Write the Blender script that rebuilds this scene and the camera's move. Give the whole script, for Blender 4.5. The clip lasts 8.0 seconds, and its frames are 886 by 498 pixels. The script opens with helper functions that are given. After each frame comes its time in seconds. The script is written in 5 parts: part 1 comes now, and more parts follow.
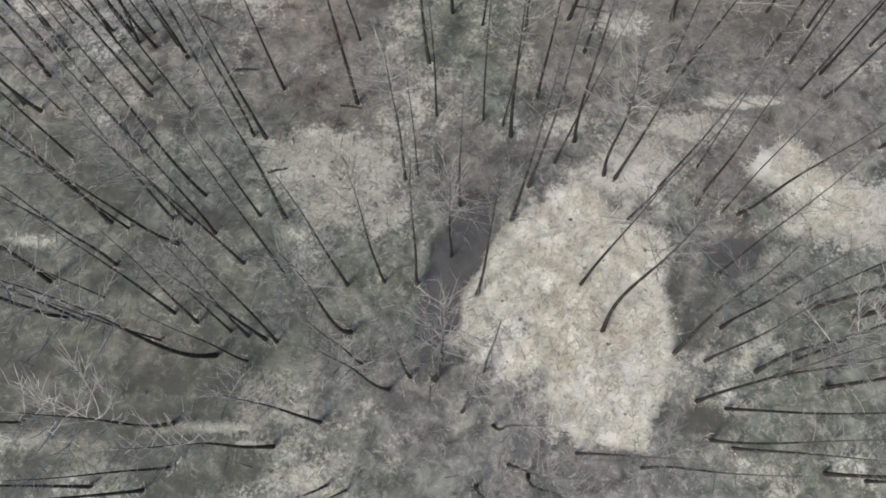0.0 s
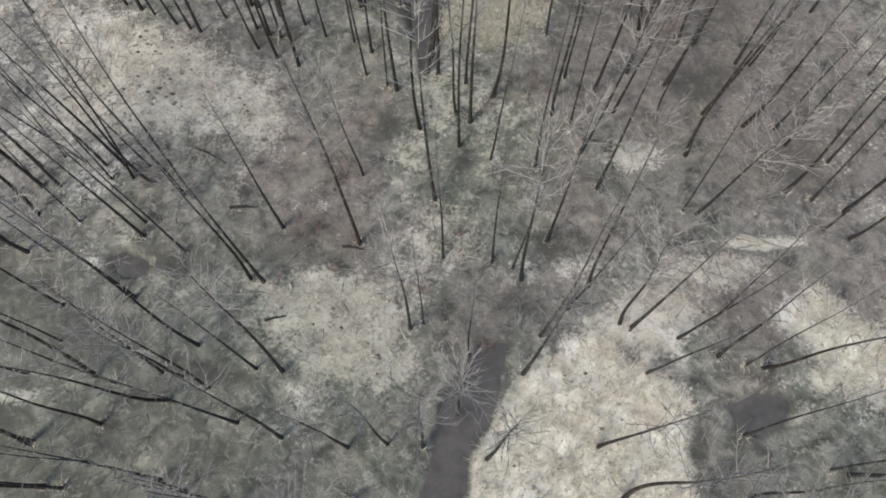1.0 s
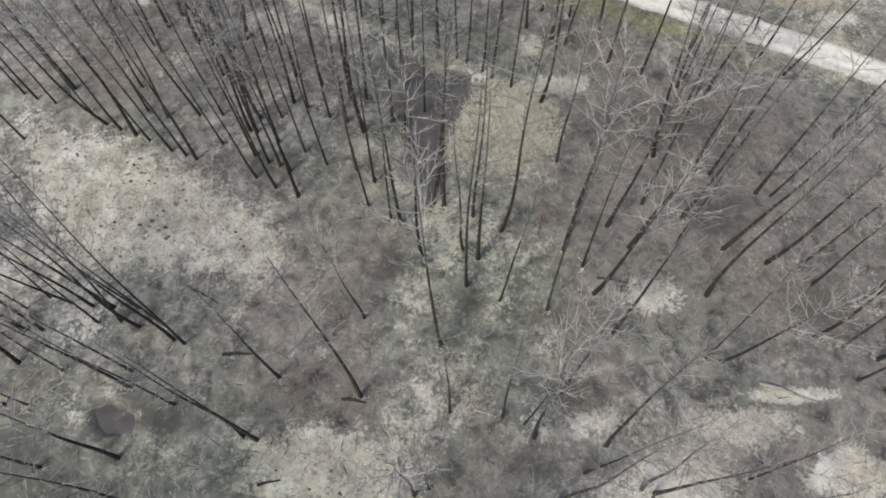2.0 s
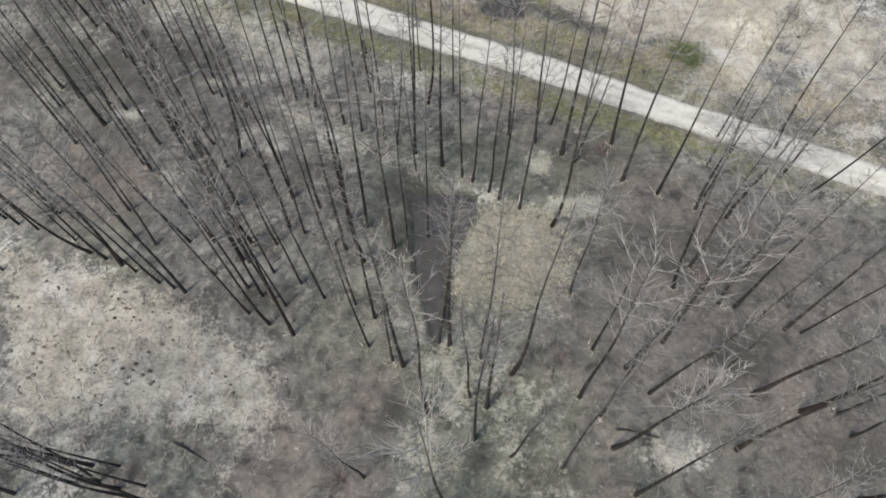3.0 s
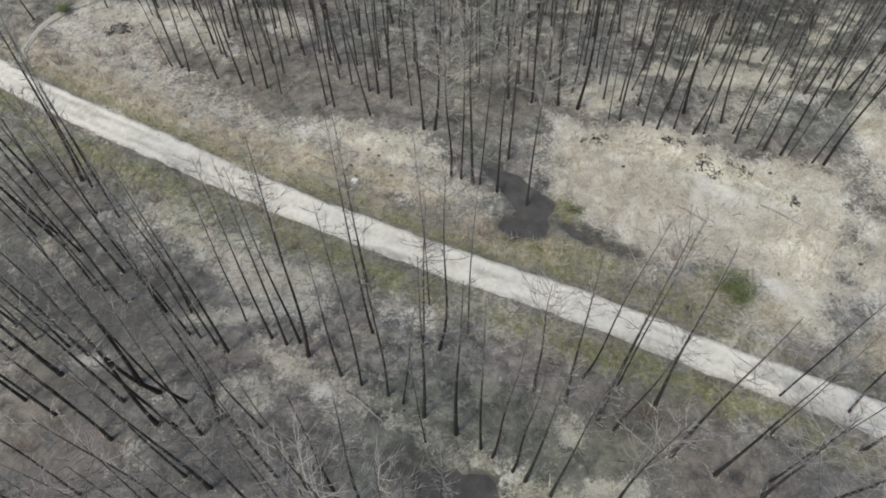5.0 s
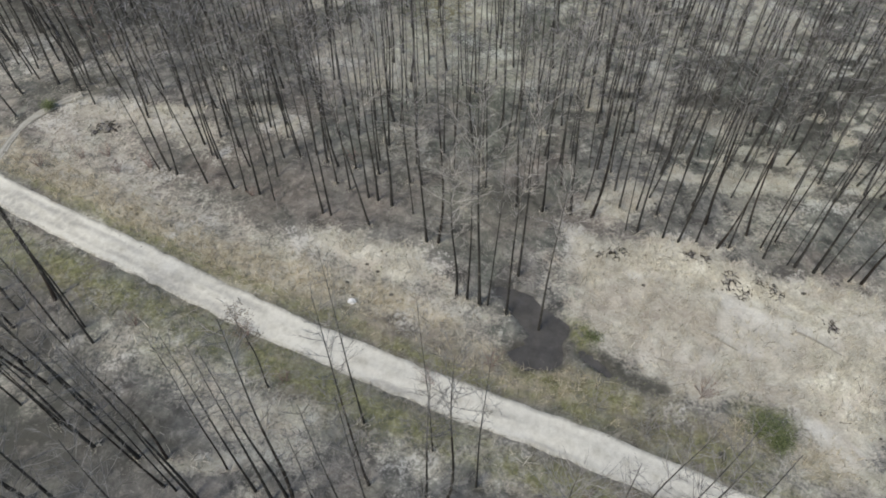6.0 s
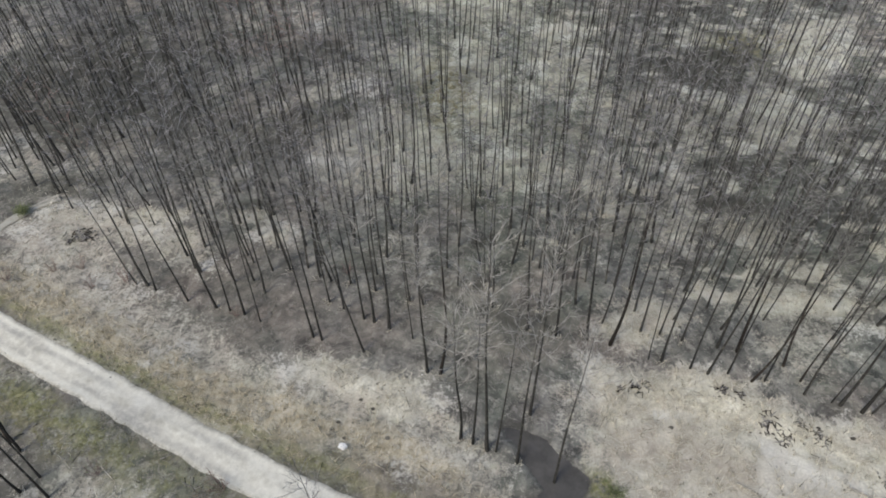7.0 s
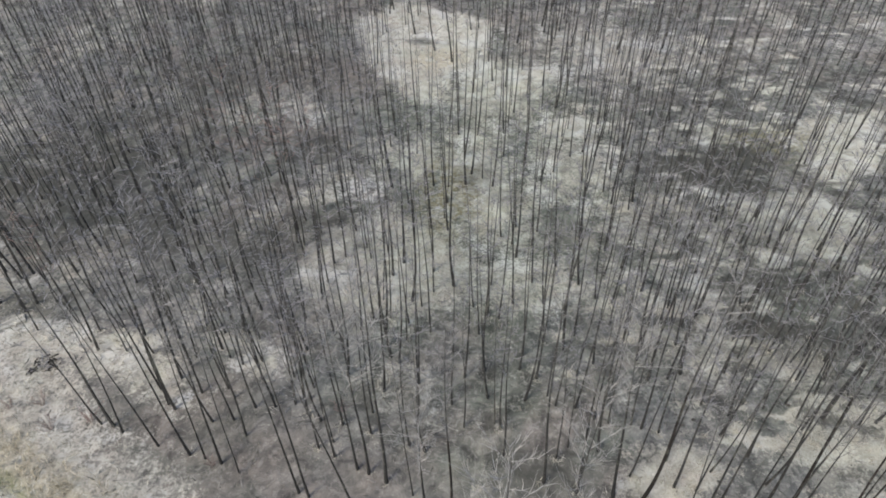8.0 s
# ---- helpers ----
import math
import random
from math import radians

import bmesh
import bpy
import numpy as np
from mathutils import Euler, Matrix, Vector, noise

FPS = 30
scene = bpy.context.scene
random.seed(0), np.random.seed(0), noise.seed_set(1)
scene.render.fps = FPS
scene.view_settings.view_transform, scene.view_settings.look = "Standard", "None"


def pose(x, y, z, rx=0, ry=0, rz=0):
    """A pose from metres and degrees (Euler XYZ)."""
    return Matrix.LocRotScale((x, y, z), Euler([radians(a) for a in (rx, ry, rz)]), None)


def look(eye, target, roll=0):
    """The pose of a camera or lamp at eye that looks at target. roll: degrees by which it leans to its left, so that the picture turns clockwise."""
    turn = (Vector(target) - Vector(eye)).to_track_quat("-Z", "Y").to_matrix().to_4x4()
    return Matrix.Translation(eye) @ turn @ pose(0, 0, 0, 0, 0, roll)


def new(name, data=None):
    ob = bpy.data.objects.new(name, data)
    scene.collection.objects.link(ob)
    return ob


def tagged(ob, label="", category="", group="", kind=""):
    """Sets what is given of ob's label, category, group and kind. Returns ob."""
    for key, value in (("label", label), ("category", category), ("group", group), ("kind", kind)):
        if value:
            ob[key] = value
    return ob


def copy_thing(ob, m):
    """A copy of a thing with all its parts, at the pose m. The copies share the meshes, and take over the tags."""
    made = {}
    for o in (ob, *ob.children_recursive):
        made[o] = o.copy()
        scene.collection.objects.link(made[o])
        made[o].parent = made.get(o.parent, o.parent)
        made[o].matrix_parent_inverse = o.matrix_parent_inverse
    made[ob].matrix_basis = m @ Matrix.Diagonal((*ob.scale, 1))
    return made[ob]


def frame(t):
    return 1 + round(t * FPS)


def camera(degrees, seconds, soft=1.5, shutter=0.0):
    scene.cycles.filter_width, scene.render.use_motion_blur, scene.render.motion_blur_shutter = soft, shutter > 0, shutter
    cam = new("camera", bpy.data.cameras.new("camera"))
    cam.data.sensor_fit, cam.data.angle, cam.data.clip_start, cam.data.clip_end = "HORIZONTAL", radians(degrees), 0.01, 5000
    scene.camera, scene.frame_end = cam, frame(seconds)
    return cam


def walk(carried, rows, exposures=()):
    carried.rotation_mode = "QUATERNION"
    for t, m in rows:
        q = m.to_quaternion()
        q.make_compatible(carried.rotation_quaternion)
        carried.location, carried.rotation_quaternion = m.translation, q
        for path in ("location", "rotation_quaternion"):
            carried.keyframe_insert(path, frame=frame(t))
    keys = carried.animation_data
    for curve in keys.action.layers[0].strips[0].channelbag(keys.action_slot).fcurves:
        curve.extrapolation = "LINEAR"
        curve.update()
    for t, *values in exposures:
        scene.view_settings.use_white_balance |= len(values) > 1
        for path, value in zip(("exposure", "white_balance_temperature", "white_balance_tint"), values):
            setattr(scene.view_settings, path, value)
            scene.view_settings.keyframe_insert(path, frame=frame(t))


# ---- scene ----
# The drone flies level and slowly lifts its lens. Rows: seconds, x, y, z, yaw, pitch, roll.
cam = camera(65.96, 8.0, soft=1.8)
PATH = [
    (0.0, 6.285, -9.993, 52.553, 6.620, -72.569, 0.306),
    (0.5, 5.464, -5.549, 52.517, 6.664, -70.732, 0.258),
    (1.0, 4.645, -0.993, 52.475, 6.629, -69.019, 0.257),
    (1.5, 3.958, 3.405, 52.476, 6.685, -67.130, 0.338),
    (3.0, 1.985, 17.685, 52.769, 6.489, -62.853, 0.838),
    (3.5, 1.278, 22.471, 52.731, 6.504, -61.473, 0.930),
    (4.0, 0.577, 27.153, 52.671, 6.504, -60.054, 1.032),
    (4.5, -0.358, 31.569, 52.615, 6.516, -58.439, 0.865),
    (6.0, -2.651, 44.680, 51.987, 6.664, -52.641, 0.733),
    (6.5, -3.167, 49.266, 51.772, 6.768, -50.651, 0.826),
    (7.0, -3.729, 53.915, 51.537, 6.846, -48.496, 0.885),
    (7.5, -4.417, 58.596, 51.323, 6.932, -46.184, 0.908),
    (8.0, -5.198, 63.280, 51.217, 6.906, -43.820, 0.879),
]
# seconds, stops, and the white balance, which drifts a little cooler
EXPOSURE = [(0.0, 0.38, 6520, 10), (1.5, 0.49, 6580, 10), (3.0, 0.42, 6580, 9), (4.5, 0.26, 6580, 8), (6.0, 0.13, 6550, 8), (6.5, 0.10, 6510, 8), (7.0, 0.12, 6440, 9), (7.5, 0.21, 6380, 10), (8.0, 0.43, 6330, 10)]
walk(cam, [(t, pose(x, y, z, 90 + pitch, roll, yaw)) for t, x, y, z, yaw, pitch, roll in PATH], EXPOSURE)

# ---- light: thin high cloud, a veiled sun ----
SUN_UP, SUN_TURN = radians(50), radians(215)
world = bpy.data.worlds.new("sky")
scene.world = world
world.use_nodes = True
wn = world.node_tree
sky = wn.nodes.new("ShaderNodeTexSky")
sky.sky_type, sky.sun_disc = "NISHITA", False
sky.sun_elevation, sky.sun_rotation = SUN_UP, SUN_TURN
sky.air_density, sky.dust_density, sky.ozone_density = 1.0, 2.8, 0.5
wn.nodes["Background"].inputs["Strength"].default_value = 0.15
wn.links.new(sky.outputs[0], wn.nodes["Background"].inputs["Color"])
sun = new("sun", bpy.data.lights.new("sun", "SUN"))
sun.data.energy, sun.data.angle, sun.data.color = 1.5, radians(16), (1.0, 0.955, 0.83)
SUN_FROM = Vector((math.sin(SUN_TURN) * math.cos(SUN_UP), math.cos(SUN_TURN) * math.cos(SUN_UP), math.sin(SUN_UP)))
sun.matrix_world = look(SUN_FROM * 100, (0, 0, 0))


# ---- materials ----
class Nodes:
    """A material and short ways to add nodes to it."""

    def __init__(self, name, rough=0.9, spec=0.2):
        self.mat = bpy.data.materials.new(name)
        self.mat.use_nodes = True
        self.tree = self.mat.node_tree
        self.bsdf = self.tree.nodes["Principled BSDF"]
        self.bsdf.inputs["Roughness"].default_value = rough
        self.bsdf.inputs["Specular IOR Level"].default_value = spec
        self.coords = self.tree.nodes.new("ShaderNodeTexCoord")

    def link(self, a, b):
        self.tree.links.new(a, b)

    def noise(self, scale, detail=4.0, rough=0.6, space="Object", stretch=None, distort=0.0):
        n = self.tree.nodes.new("ShaderNodeTexNoise")
        n.inputs["Scale"].default_value, n.inputs["Detail"].default_value = scale, detail
        n.inputs["Roughness"].default_value, n.inputs["Distortion"].default_value = rough, distort
        source = self.coords.outputs[space]
        if stretch:
            m = self.tree.nodes.new("ShaderNodeMapping")
            m.inputs["Scale"].default_value = stretch
            self.link(source, m.inputs["Vector"])
            source = m.outputs[0]
        self.link(source, n.inputs["Vector"])
        return n.outputs["Fac"]

    def ramp(self, fac, *stops):
        r = self.tree.nodes.new("ShaderNodeValToRGB")
        e = r.color_ramp.elements
        while len(e) < len(stops):
            e.new(0.5)
        for el, (at, col) in zip(e, stops):
            el.position = at
            el.color = (*col, 1.0) if len(col) == 3 else col
        self.link(fac, r.inputs["Fac"])
        return r.outputs["Color"]

    def mix(self, fac, a, b, how="MIX"):
        m = self.tree.nodes.new("ShaderNodeMix")
        m.data_type, m.blend_type = "RGBA", how
        for value, socket in ((fac, m.inputs[0]), (a, m.inputs[6]), (b, m.inputs[7])):
            if isinstance(value, (int, float)):
                socket.default_value = value
            elif isinstance(value, tuple):
                socket.default_value = (*value, 1.0)
            else:
                self.link(value, socket)
        return m.outputs[2]

    def math(self, how, a, b):
        m = self.tree.nodes.new("ShaderNodeMath")
        m.operation, m.use_clamp = how, True
        for value, socket in ((a, m.inputs[0]), (b, m.inputs[1])):
            if isinstance(value, (int, float)):
                socket.default_value = value
            else:
                self.link(value, socket)
        return m.outputs[0]

    def attribute(self, name):
        a = self.tree.nodes.new("ShaderNodeAttribute")
        a.attribute_name = name
        return a.outputs["Fac"]

    def island(self):
        return self.tree.nodes.new("ShaderNodeNewGeometry").outputs["Random Per Island"]

    def each(self):
        return self.tree.nodes.new("ShaderNodeObjectInfo").outputs["Random"]

    def colour(self, c):
        self.link(c, self.bsdf.inputs["Base Color"]) if not isinstance(c, tuple) else None
        if isinstance(c, tuple):
            self.bsdf.inputs["Base Color"].default_value = (*c, 1.0)
        return self

    def bump(self, fac, strength, distance):
        b = self.tree.nodes.new("ShaderNodeBump")
        b.inputs["Strength"].default_value, b.inputs["Distance"].default_value = strength, distance
        self.link(fac, b.inputs["Height"])
        self.link(b.outputs[0], self.bsdf.inputs["Normal"])
        return self


def ground_material():
    n = Nodes("forest_floor", 0.95, 0.1)

    def mask(fac, low, high, top=1.0):
        return n.ramp(fac, (low, (0, 0, 0)), (high, (top, top, top)))

    fine, mid, clump = n.noise(7.0, 5, 0.7), n.noise(1.9, 5, 0.65, distort=0.4), n.noise(0.55, 5, 0.62, distort=0.6)
    wide, broad = n.noise(0.13, 4, 0.6, distort=0.5), n.noise(0.06, 3, 0.55)
    grey = n.mix(mask(wide, 0.42, 0.6), (0.146, 0.152, 0.130), (0.180, 0.163, 0.145))
    grey = n.mix(mask(broad, 0.45, 0.6, 0.8), grey, (0.158, 0.157, 0.150))
    soil = n.mix(1.0, grey, n.ramp(clump, (0.33, (0.40, 0.40, 0.41)), (0.5, (1.0, 1.0, 1.0)), (0.68, (1.9, 1.87, 1.8))), "MULTIPLY")
    soil = n.mix(n.math("MULTIPLY", n.attribute("brown"), mask(clump, 0.3, 0.55, 0.9)), soil, n.ramp(mid, (0.35, (0.125, 0.109, 0.095)), (0.68, (0.25, 0.22, 0.192))))
    damp = n.ramp(clump, (0.33, (0.062, 0.068, 0.055)), (0.5, (0.128, 0.137, 0.108)), (0.68, (0.23, 0.235, 0.19)))
    soil = n.mix(n.math("MULTIPLY", n.attribute("damp"), mask(wide, 0.32, 0.5, 0.85)), soil, damp)
    soil = n.mix(mask(n.noise(0.31, 6, 0.7, distort=1.0), 0.54, 0.67, 0.68), soil, (0.08, 0.078, 0.07))
    tuft = n.noise(1.25, 6, 0.72, distort=0.9)
    soil = n.mix(n.math("MULTIPLY", mask(tuft, 0.52, 0.62, 0.6), n.math("SUBTRACT", 1.0, n.math("MULTIPLY", n.attribute("brown"), 0.75))), soil, n.ramp(fine, (0.3, (0.27, 0.255, 0.225)), (0.7, (0.46, 0.44, 0.395))))
    soil = n.mix(mask(n.noise(0.85, 6, 0.74, distort=0.8), 0.56, 0.64, 0.42), soil, (0.09, 0.085, 0.077))
    dull = n.ramp(clump, (0.3, (0.25, 0.235, 0.2)), (0.5, (0.38, 0.362, 0.308)), (0.68, (0.52, 0.505, 0.435)))
    bright = n.ramp(clump, (0.3, (0.43, 0.405, 0.33)), (0.5, (0.62, 0.595, 0.50)), (0.68, (0.78, 0.765, 0.67)))
    straw = n.mix(mask(n.attribute("reed"), 0.4, 0.85), dull, bright)
    straw = n.mix(mask(n.noise(0.3, 5, 0.65), 0.5, 0.62, 0.6), straw, (0.45, 0.402, 0.34))
    straw = n.mix(mask(n.noise(0.42, 5, 0.65, distort=0.7), 0.54, 0.64, 0.3), straw, (0.44, 0.43, 0.31))
    straw = n.mix(1.0, straw, n.ramp(n.noise(3.5, 4, 0.65), (0.36, (0.90, 0.90, 0.90)), (0.62, (1.09, 1.09, 1.09))), "MULTIPLY")
    straw = n.mix(mask(n.noise(1.5, 5, 0.75, distort=0.4), 0.57, 0.66, 0.5), straw, (0.21, 0.192, 0.16))
    straw = n.mix(mask(n.noise(0.16, 4, 0.6, distort=0.6), 0.52, 0.64, 0.55), straw, (0.68, 0.67, 0.63))
    rust = n.ramp(n.noise(0.7, 5, 0.7, distort=0.6), (0.34, (0.25, 0.226, 0.188)), (0.5, (0.39, 0.357, 0.303)), (0.68, (0.57, 0.535, 0.46)))
    straw = n.mix(n.math("MULTIPLY", n.attribute("rust"), mask(n.noise(0.26, 5, 0.68, distort=0.5), 0.38, 0.56, 0.9)), straw, rust)
    moss = n.ramp(mid, (0.35, (0.12, 0.11, 0.066)), (0.5, (0.20, 0.187, 0.112)), (0.68, (0.37, 0.34, 0.24)))
    reed = n.math("ADD", n.attribute("reed"), n.math("MULTIPLY", n.math("SUBTRACT", n.math("ADD", n.math("MULTIPLY", n.noise(0.8, 6, 0.75), 0.55), n.math("MULTIPLY", n.noise(3.2, 5, 0.75), 0.45)), 0.43), 2.0))
    c = n.mix(mask(reed, 0.32, 0.54), soil, straw)
    c = n.mix(n.math("MULTIPLY", n.attribute("damp"), 0.8), c, n.mix(1.0, c, (0.90, 0.97, 0.90), "MULTIPLY"))
    c = n.mix(n.math("MULTIPLY", n.attribute("moss"), mask(n.noise(1.0, 5, 0.7), 0.42, 0.58)), c, moss)
    warm = n.ramp(n.noise(1.3, 5, 0.7, distort=0.5), (0.34, (0.29, 0.255, 0.18)), (0.5, (0.45, 0.395, 0.285)), (0.68, (0.61, 0.56, 0.44)))
    c = n.mix(n.math("MULTIPLY", n.attribute("tan"), mask(n.noise(0.9, 5, 0.72), 0.36, 0.54, 0.9)), c, warm)
    fresh = n.ramp(mid, (0.35, (0.118, 0.122, 0.052)), (0.5, (0.2, 0.202, 0.095)), (0.68, (0.36, 0.355, 0.205)))
    c = n.mix(n.math("MULTIPLY", n.attribute("fresh"), mask(n.noise(1.1, 5, 0.72), 0.38, 0.56, 0.95)), c, fresh)
    # dark muddy colour, also laid over floor that only lies in shade
    c = n.mix(n.math("MULTIPLY", n.math("MULTIPLY", n.attribute("wet"), 1.35), mask(n.noise(0.7, 5, 0.7), 0.28, 0.5, 0.9)), c, (0.075, 0.074, 0.064))
    c = n.mix(1.0, c, n.ramp(fine, (0.3, (0.86, 0.86, 0.86)), (0.7, (1.12, 1.12, 1.12))), "MULTIPLY")
    n.colour(c).bump(fine, 0.4, 0.06)
    return n.mat


def road_material(name, pale):
    n = Nodes(name, 0.95, 0.1)
    fine, mid, wide = n.noise(16, 6, 0.75), n.noise(1.8, 5, 0.65), n.noise(0.35, 3)
    c = n.ramp(mid, (0.3, tuple(v * pale for v in (0.60, 0.58, 0.505))), (0.5, tuple(v * pale for v in (0.69, 0.67, 0.59))), (0.7, tuple(v * pale for v in (0.77, 0.75, 0.67))))
    c = n.mix(n.ramp(n.noise(0.5, 5, 0.7, distort=0.6), (0.5, (0, 0, 0)), (0.64, (0.25, 0.25, 0.25))), c, tuple(v * pale for v in (0.55, 0.525, 0.45)))
    c = n.mix(n.ramp(n.noise(0.7, 4, 0.7, distort=0.4), (0.5, (0, 0, 0)), (0.7, (0.5, 0.5, 0.5))), c, tuple(v * pale for v in (0.82, 0.80, 0.715)))
    c = n.mix(n.math("MULTIPLY", n.attribute("streak"), n.ramp(n.noise(1.4, 5, 0.7), (0.35, (0.2, 0.2, 0.2)), (0.6, (0.9, 0.9, 0.9)))), c, tuple(v * pale for v in (0.40, 0.385, 0.345)))
    c = n.mix(n.math("MULTIPLY", n.attribute("crown"), n.ramp(n.noise(0.55, 5, 0.7), (0.48, (0, 0, 0)), (0.66, (0.55, 0.55, 0.55)))), c, (0.36, 0.335, 0.26))
    c = n.mix(n.math("MULTIPLY", n.attribute("verge"), n.ramp(n.noise(2.2, 5, 0.8), (0.35, (0, 0, 0)), (0.6, (1, 1, 1)))), c, (0.20, 0.185, 0.14))
    c = n.mix(1.0, c, n.ramp(fine, (0.25, (0.8, 0.8, 0.8)), (0.75, (1.15, 1.15, 1.15))), "MULTIPLY")
    n.colour(c).bump(fine, 0.4, 0.03)
    return n.mat


def bark_material(name, dark, light):
    n = Nodes(name, 0.92, 0.15)
    rough = n.noise(14, 5, 0.7, stretch=(1, 1, 0.25))
    c = n.ramp(rough, (0.3, dark), (0.75, light))
    c = n.mix(n.ramp(n.noise(0.9, 4, 0.7), (0.52, (0, 0, 0)), (0.64, (0.75, 0.75, 0.75))), c, (0.15, 0.15, 0.125))
    c = n.mix(1.0, c, n.ramp(n.each(), (0.0, (0.75, 0.74, 0.73)), (1.0, (1.25, 1.23, 1.2))), "MULTIPLY")
    n.colour(c).bump(rough, 0.8, 0.03)
    return n.mat


def twig_material(name, dark, light):
    n = Nodes(name, 0.85, 0.2)
    n.colour(n.mix(1.0, n.ramp(n.island(), (0.0, dark), (1.0, light)), n.ramp(n.noise(3.0, 3), (0.3, (0.75, 0.75, 0.75)), (0.7, (1.2, 1.2, 1.2))), "MULTIPLY"))
    return n.mat


def water_material():
    n = Nodes("still_dark_water", 0.08, 0.4)
    n.colour(n.ramp(n.noise(0.8, 4), (0.35, (0.068, 0.064, 0.058)), (0.65, (0.105, 0.099, 0.09))))
    n.bump(n.noise(3.0, 2), 0.05, 0.02)
    return n.mat


GROUND, ROAD, WATER = ground_material(), road_material("pale_gravel", 1.0), water_material()
DIRT = road_material("trodden_earth", 0.58)
BARK = bark_material("dark_bark", (0.019, 0.0186, 0.0176), (0.074, 0.0715, 0.067))
BROWN_BARK = bark_material("brown_bark", (0.018, 0.0155, 0.014), (0.068, 0.058, 0.051))
# bark of the far wood, its colour lifted to paint in distance haze
HAZED_BARK = bark_material("hazed_dark_bark", (0.027, 0.0263, 0.0252), (0.085, 0.082, 0.078))
UPPER_BARK = bark_material("smooth_grey_bark", (0.045, 0.044, 0.041), (0.125, 0.12, 0.112))
TWIG = twig_material("grey_twigs", (0.115, 0.111, 0.104), (0.27, 0.262, 0.245))
DARK_TWIG = twig_material("dark_grey_twigs", (0.132, 0.127, 0.128), (0.325, 0.313, 0.312))
PALE_TWIG = twig_material("pale_twigs", (0.185, 0.177, 0.163), (0.36, 0.346, 0.322))
WHITE_TWIG = twig_material("whitish_branches", (0.205, 0.196, 0.18), (0.43, 0.413, 0.383))
RED_TWIG = twig_material("reddish_twigs", (0.15, 0.10, 0.085), (0.34, 0.25, 0.22))
STRAW = twig_material("dry_straw", (0.42, 0.39, 0.315), (0.68, 0.645, 0.55))
LIME = twig_material("yellowish_sedge", (0.36, 0.342, 0.258), (0.72, 0.69, 0.57))
SEDGE = twig_material("grey_sedge", (0.15, 0.142, 0.115), (0.33, 0.315, 0.265))
MOSSY = twig_material("young_grass", (0.14, 0.15, 0.055), (0.33, 0.33, 0.165))
WARM_STRAW = twig_material("warm_straw", (0.36, 0.315, 0.215), (0.64, 0.58, 0.45))


# ---- the lie of the land ----
def value_noise(x, y, size, seed):
    """Smooth noise from 0 to 1 on arrays, with cells of that many metres."""
    u, v = np.asarray(x, float) / size + 1000.0, np.asarray(y, float) / size + 1000.0
    i, j = np.floor(u).astype(np.int64), np.floor(v).astype(np.int64)
    a, b = u - i, v - j
    a, b = a * a * (3 - 2 * a), b * b * (3 - 2 * b)

    def corner(p, q):
        h = (p * 374761393 + q * 668265263 + seed * 974634777) & 0xFFFFFFFF
        h = ((h ^ (h >> 13)) * 1274126177) & 0xFFFFFFFF
        return ((h ^ (h >> 16)) & 0xFFFF) / 65535.0

    low = corner(i, j) * (1 - a) + corner(i + 1, j) * a
    high = corner(i, j + 1) * (1 - a) + corner(i + 1, j + 1) * a
    return low * (1 - b) + high * b


def rough_noise(x, y, size, seed):
    return 0.5 * value_noise(x, y, size, seed) + 0.3 * value_noise(x, y, size * 0.43, seed + 1) + 0.2 * value_noise(x, y, size * 0.19, seed + 2)


def blobs(x, y, patches, soft=0.35, ragged=0.5, seed=5):
    """Up to 1 or its weight inside soft, ragged ellipses (x, y, half length, half width, turn, weight), 0 outside."""
    out = np.zeros_like(np.asarray(x, float))
    wobble = (rough_noise(x, y, 5.0, seed) - 0.5) * 2 * ragged
    for cx, cy, rx, ry, turn, *weight in patches:
        c, s = math.cos(radians(turn)), math.sin(radians(turn))
        u, v = ((x - cx) * c + (y - cy) * s) / rx, ((y - cy) * c - (x - cx) * s) / ry
        far = np.sqrt(u * u + v * v) + wobble
        out = np.maximum(out, (weight or [1.0])[0] * np.clip((1 + soft - far) / (2 * soft), 0, 1))
    return out


def outline(x, y, fields, soft=0.5, ragged=0.6, seed=7):
    """Up to its weight inside each outline (weight, corners), falling off over soft metres along a ragged edge."""
    x, y = np.asarray(x, float), np.asarray(y, float)
    out = np.zeros(x.shape)
    wobble = (0.6 * rough_noise(x, y, 3.4, seed) + 0.4 * rough_noise(x, y, 0.9, seed + 3) - 0.5) * 4 * ragged
    for weight, corners in fields:
        cx, cy = zip(*corners)
        near = (x > min(cx) - 3) & (x < max(cx) + 3) & (y > min(cy) - 3) & (y < max(cy) + 3)
        if not near.any():
            continue
        u, v = x[near], y[near]
        far, inside = np.full(u.shape, 1e9), np.zeros(u.shape, bool)
        for (ax, ay), (bx, by) in zip(corners, corners[1:] + corners[:1]):
            dx, dy = bx - ax, by - ay
            k = np.clip(((u - ax) * dx + (v - ay) * dy) / (dx * dx + dy * dy), 0, 1)
            far = np.minimum(far, np.hypot(u - ax - k * dx, v - ay - k * dy))
            if dy:
                inside ^= ((ay > v) != (by > v)) & (u < dx * (v - ay) / dy + ax)
        depth = np.where(inside, far, -far) + wobble[near]
        out[near] = np.maximum(out[near], weight * np.clip(0.5 + depth / (2 * soft), 0, 1))
    return out


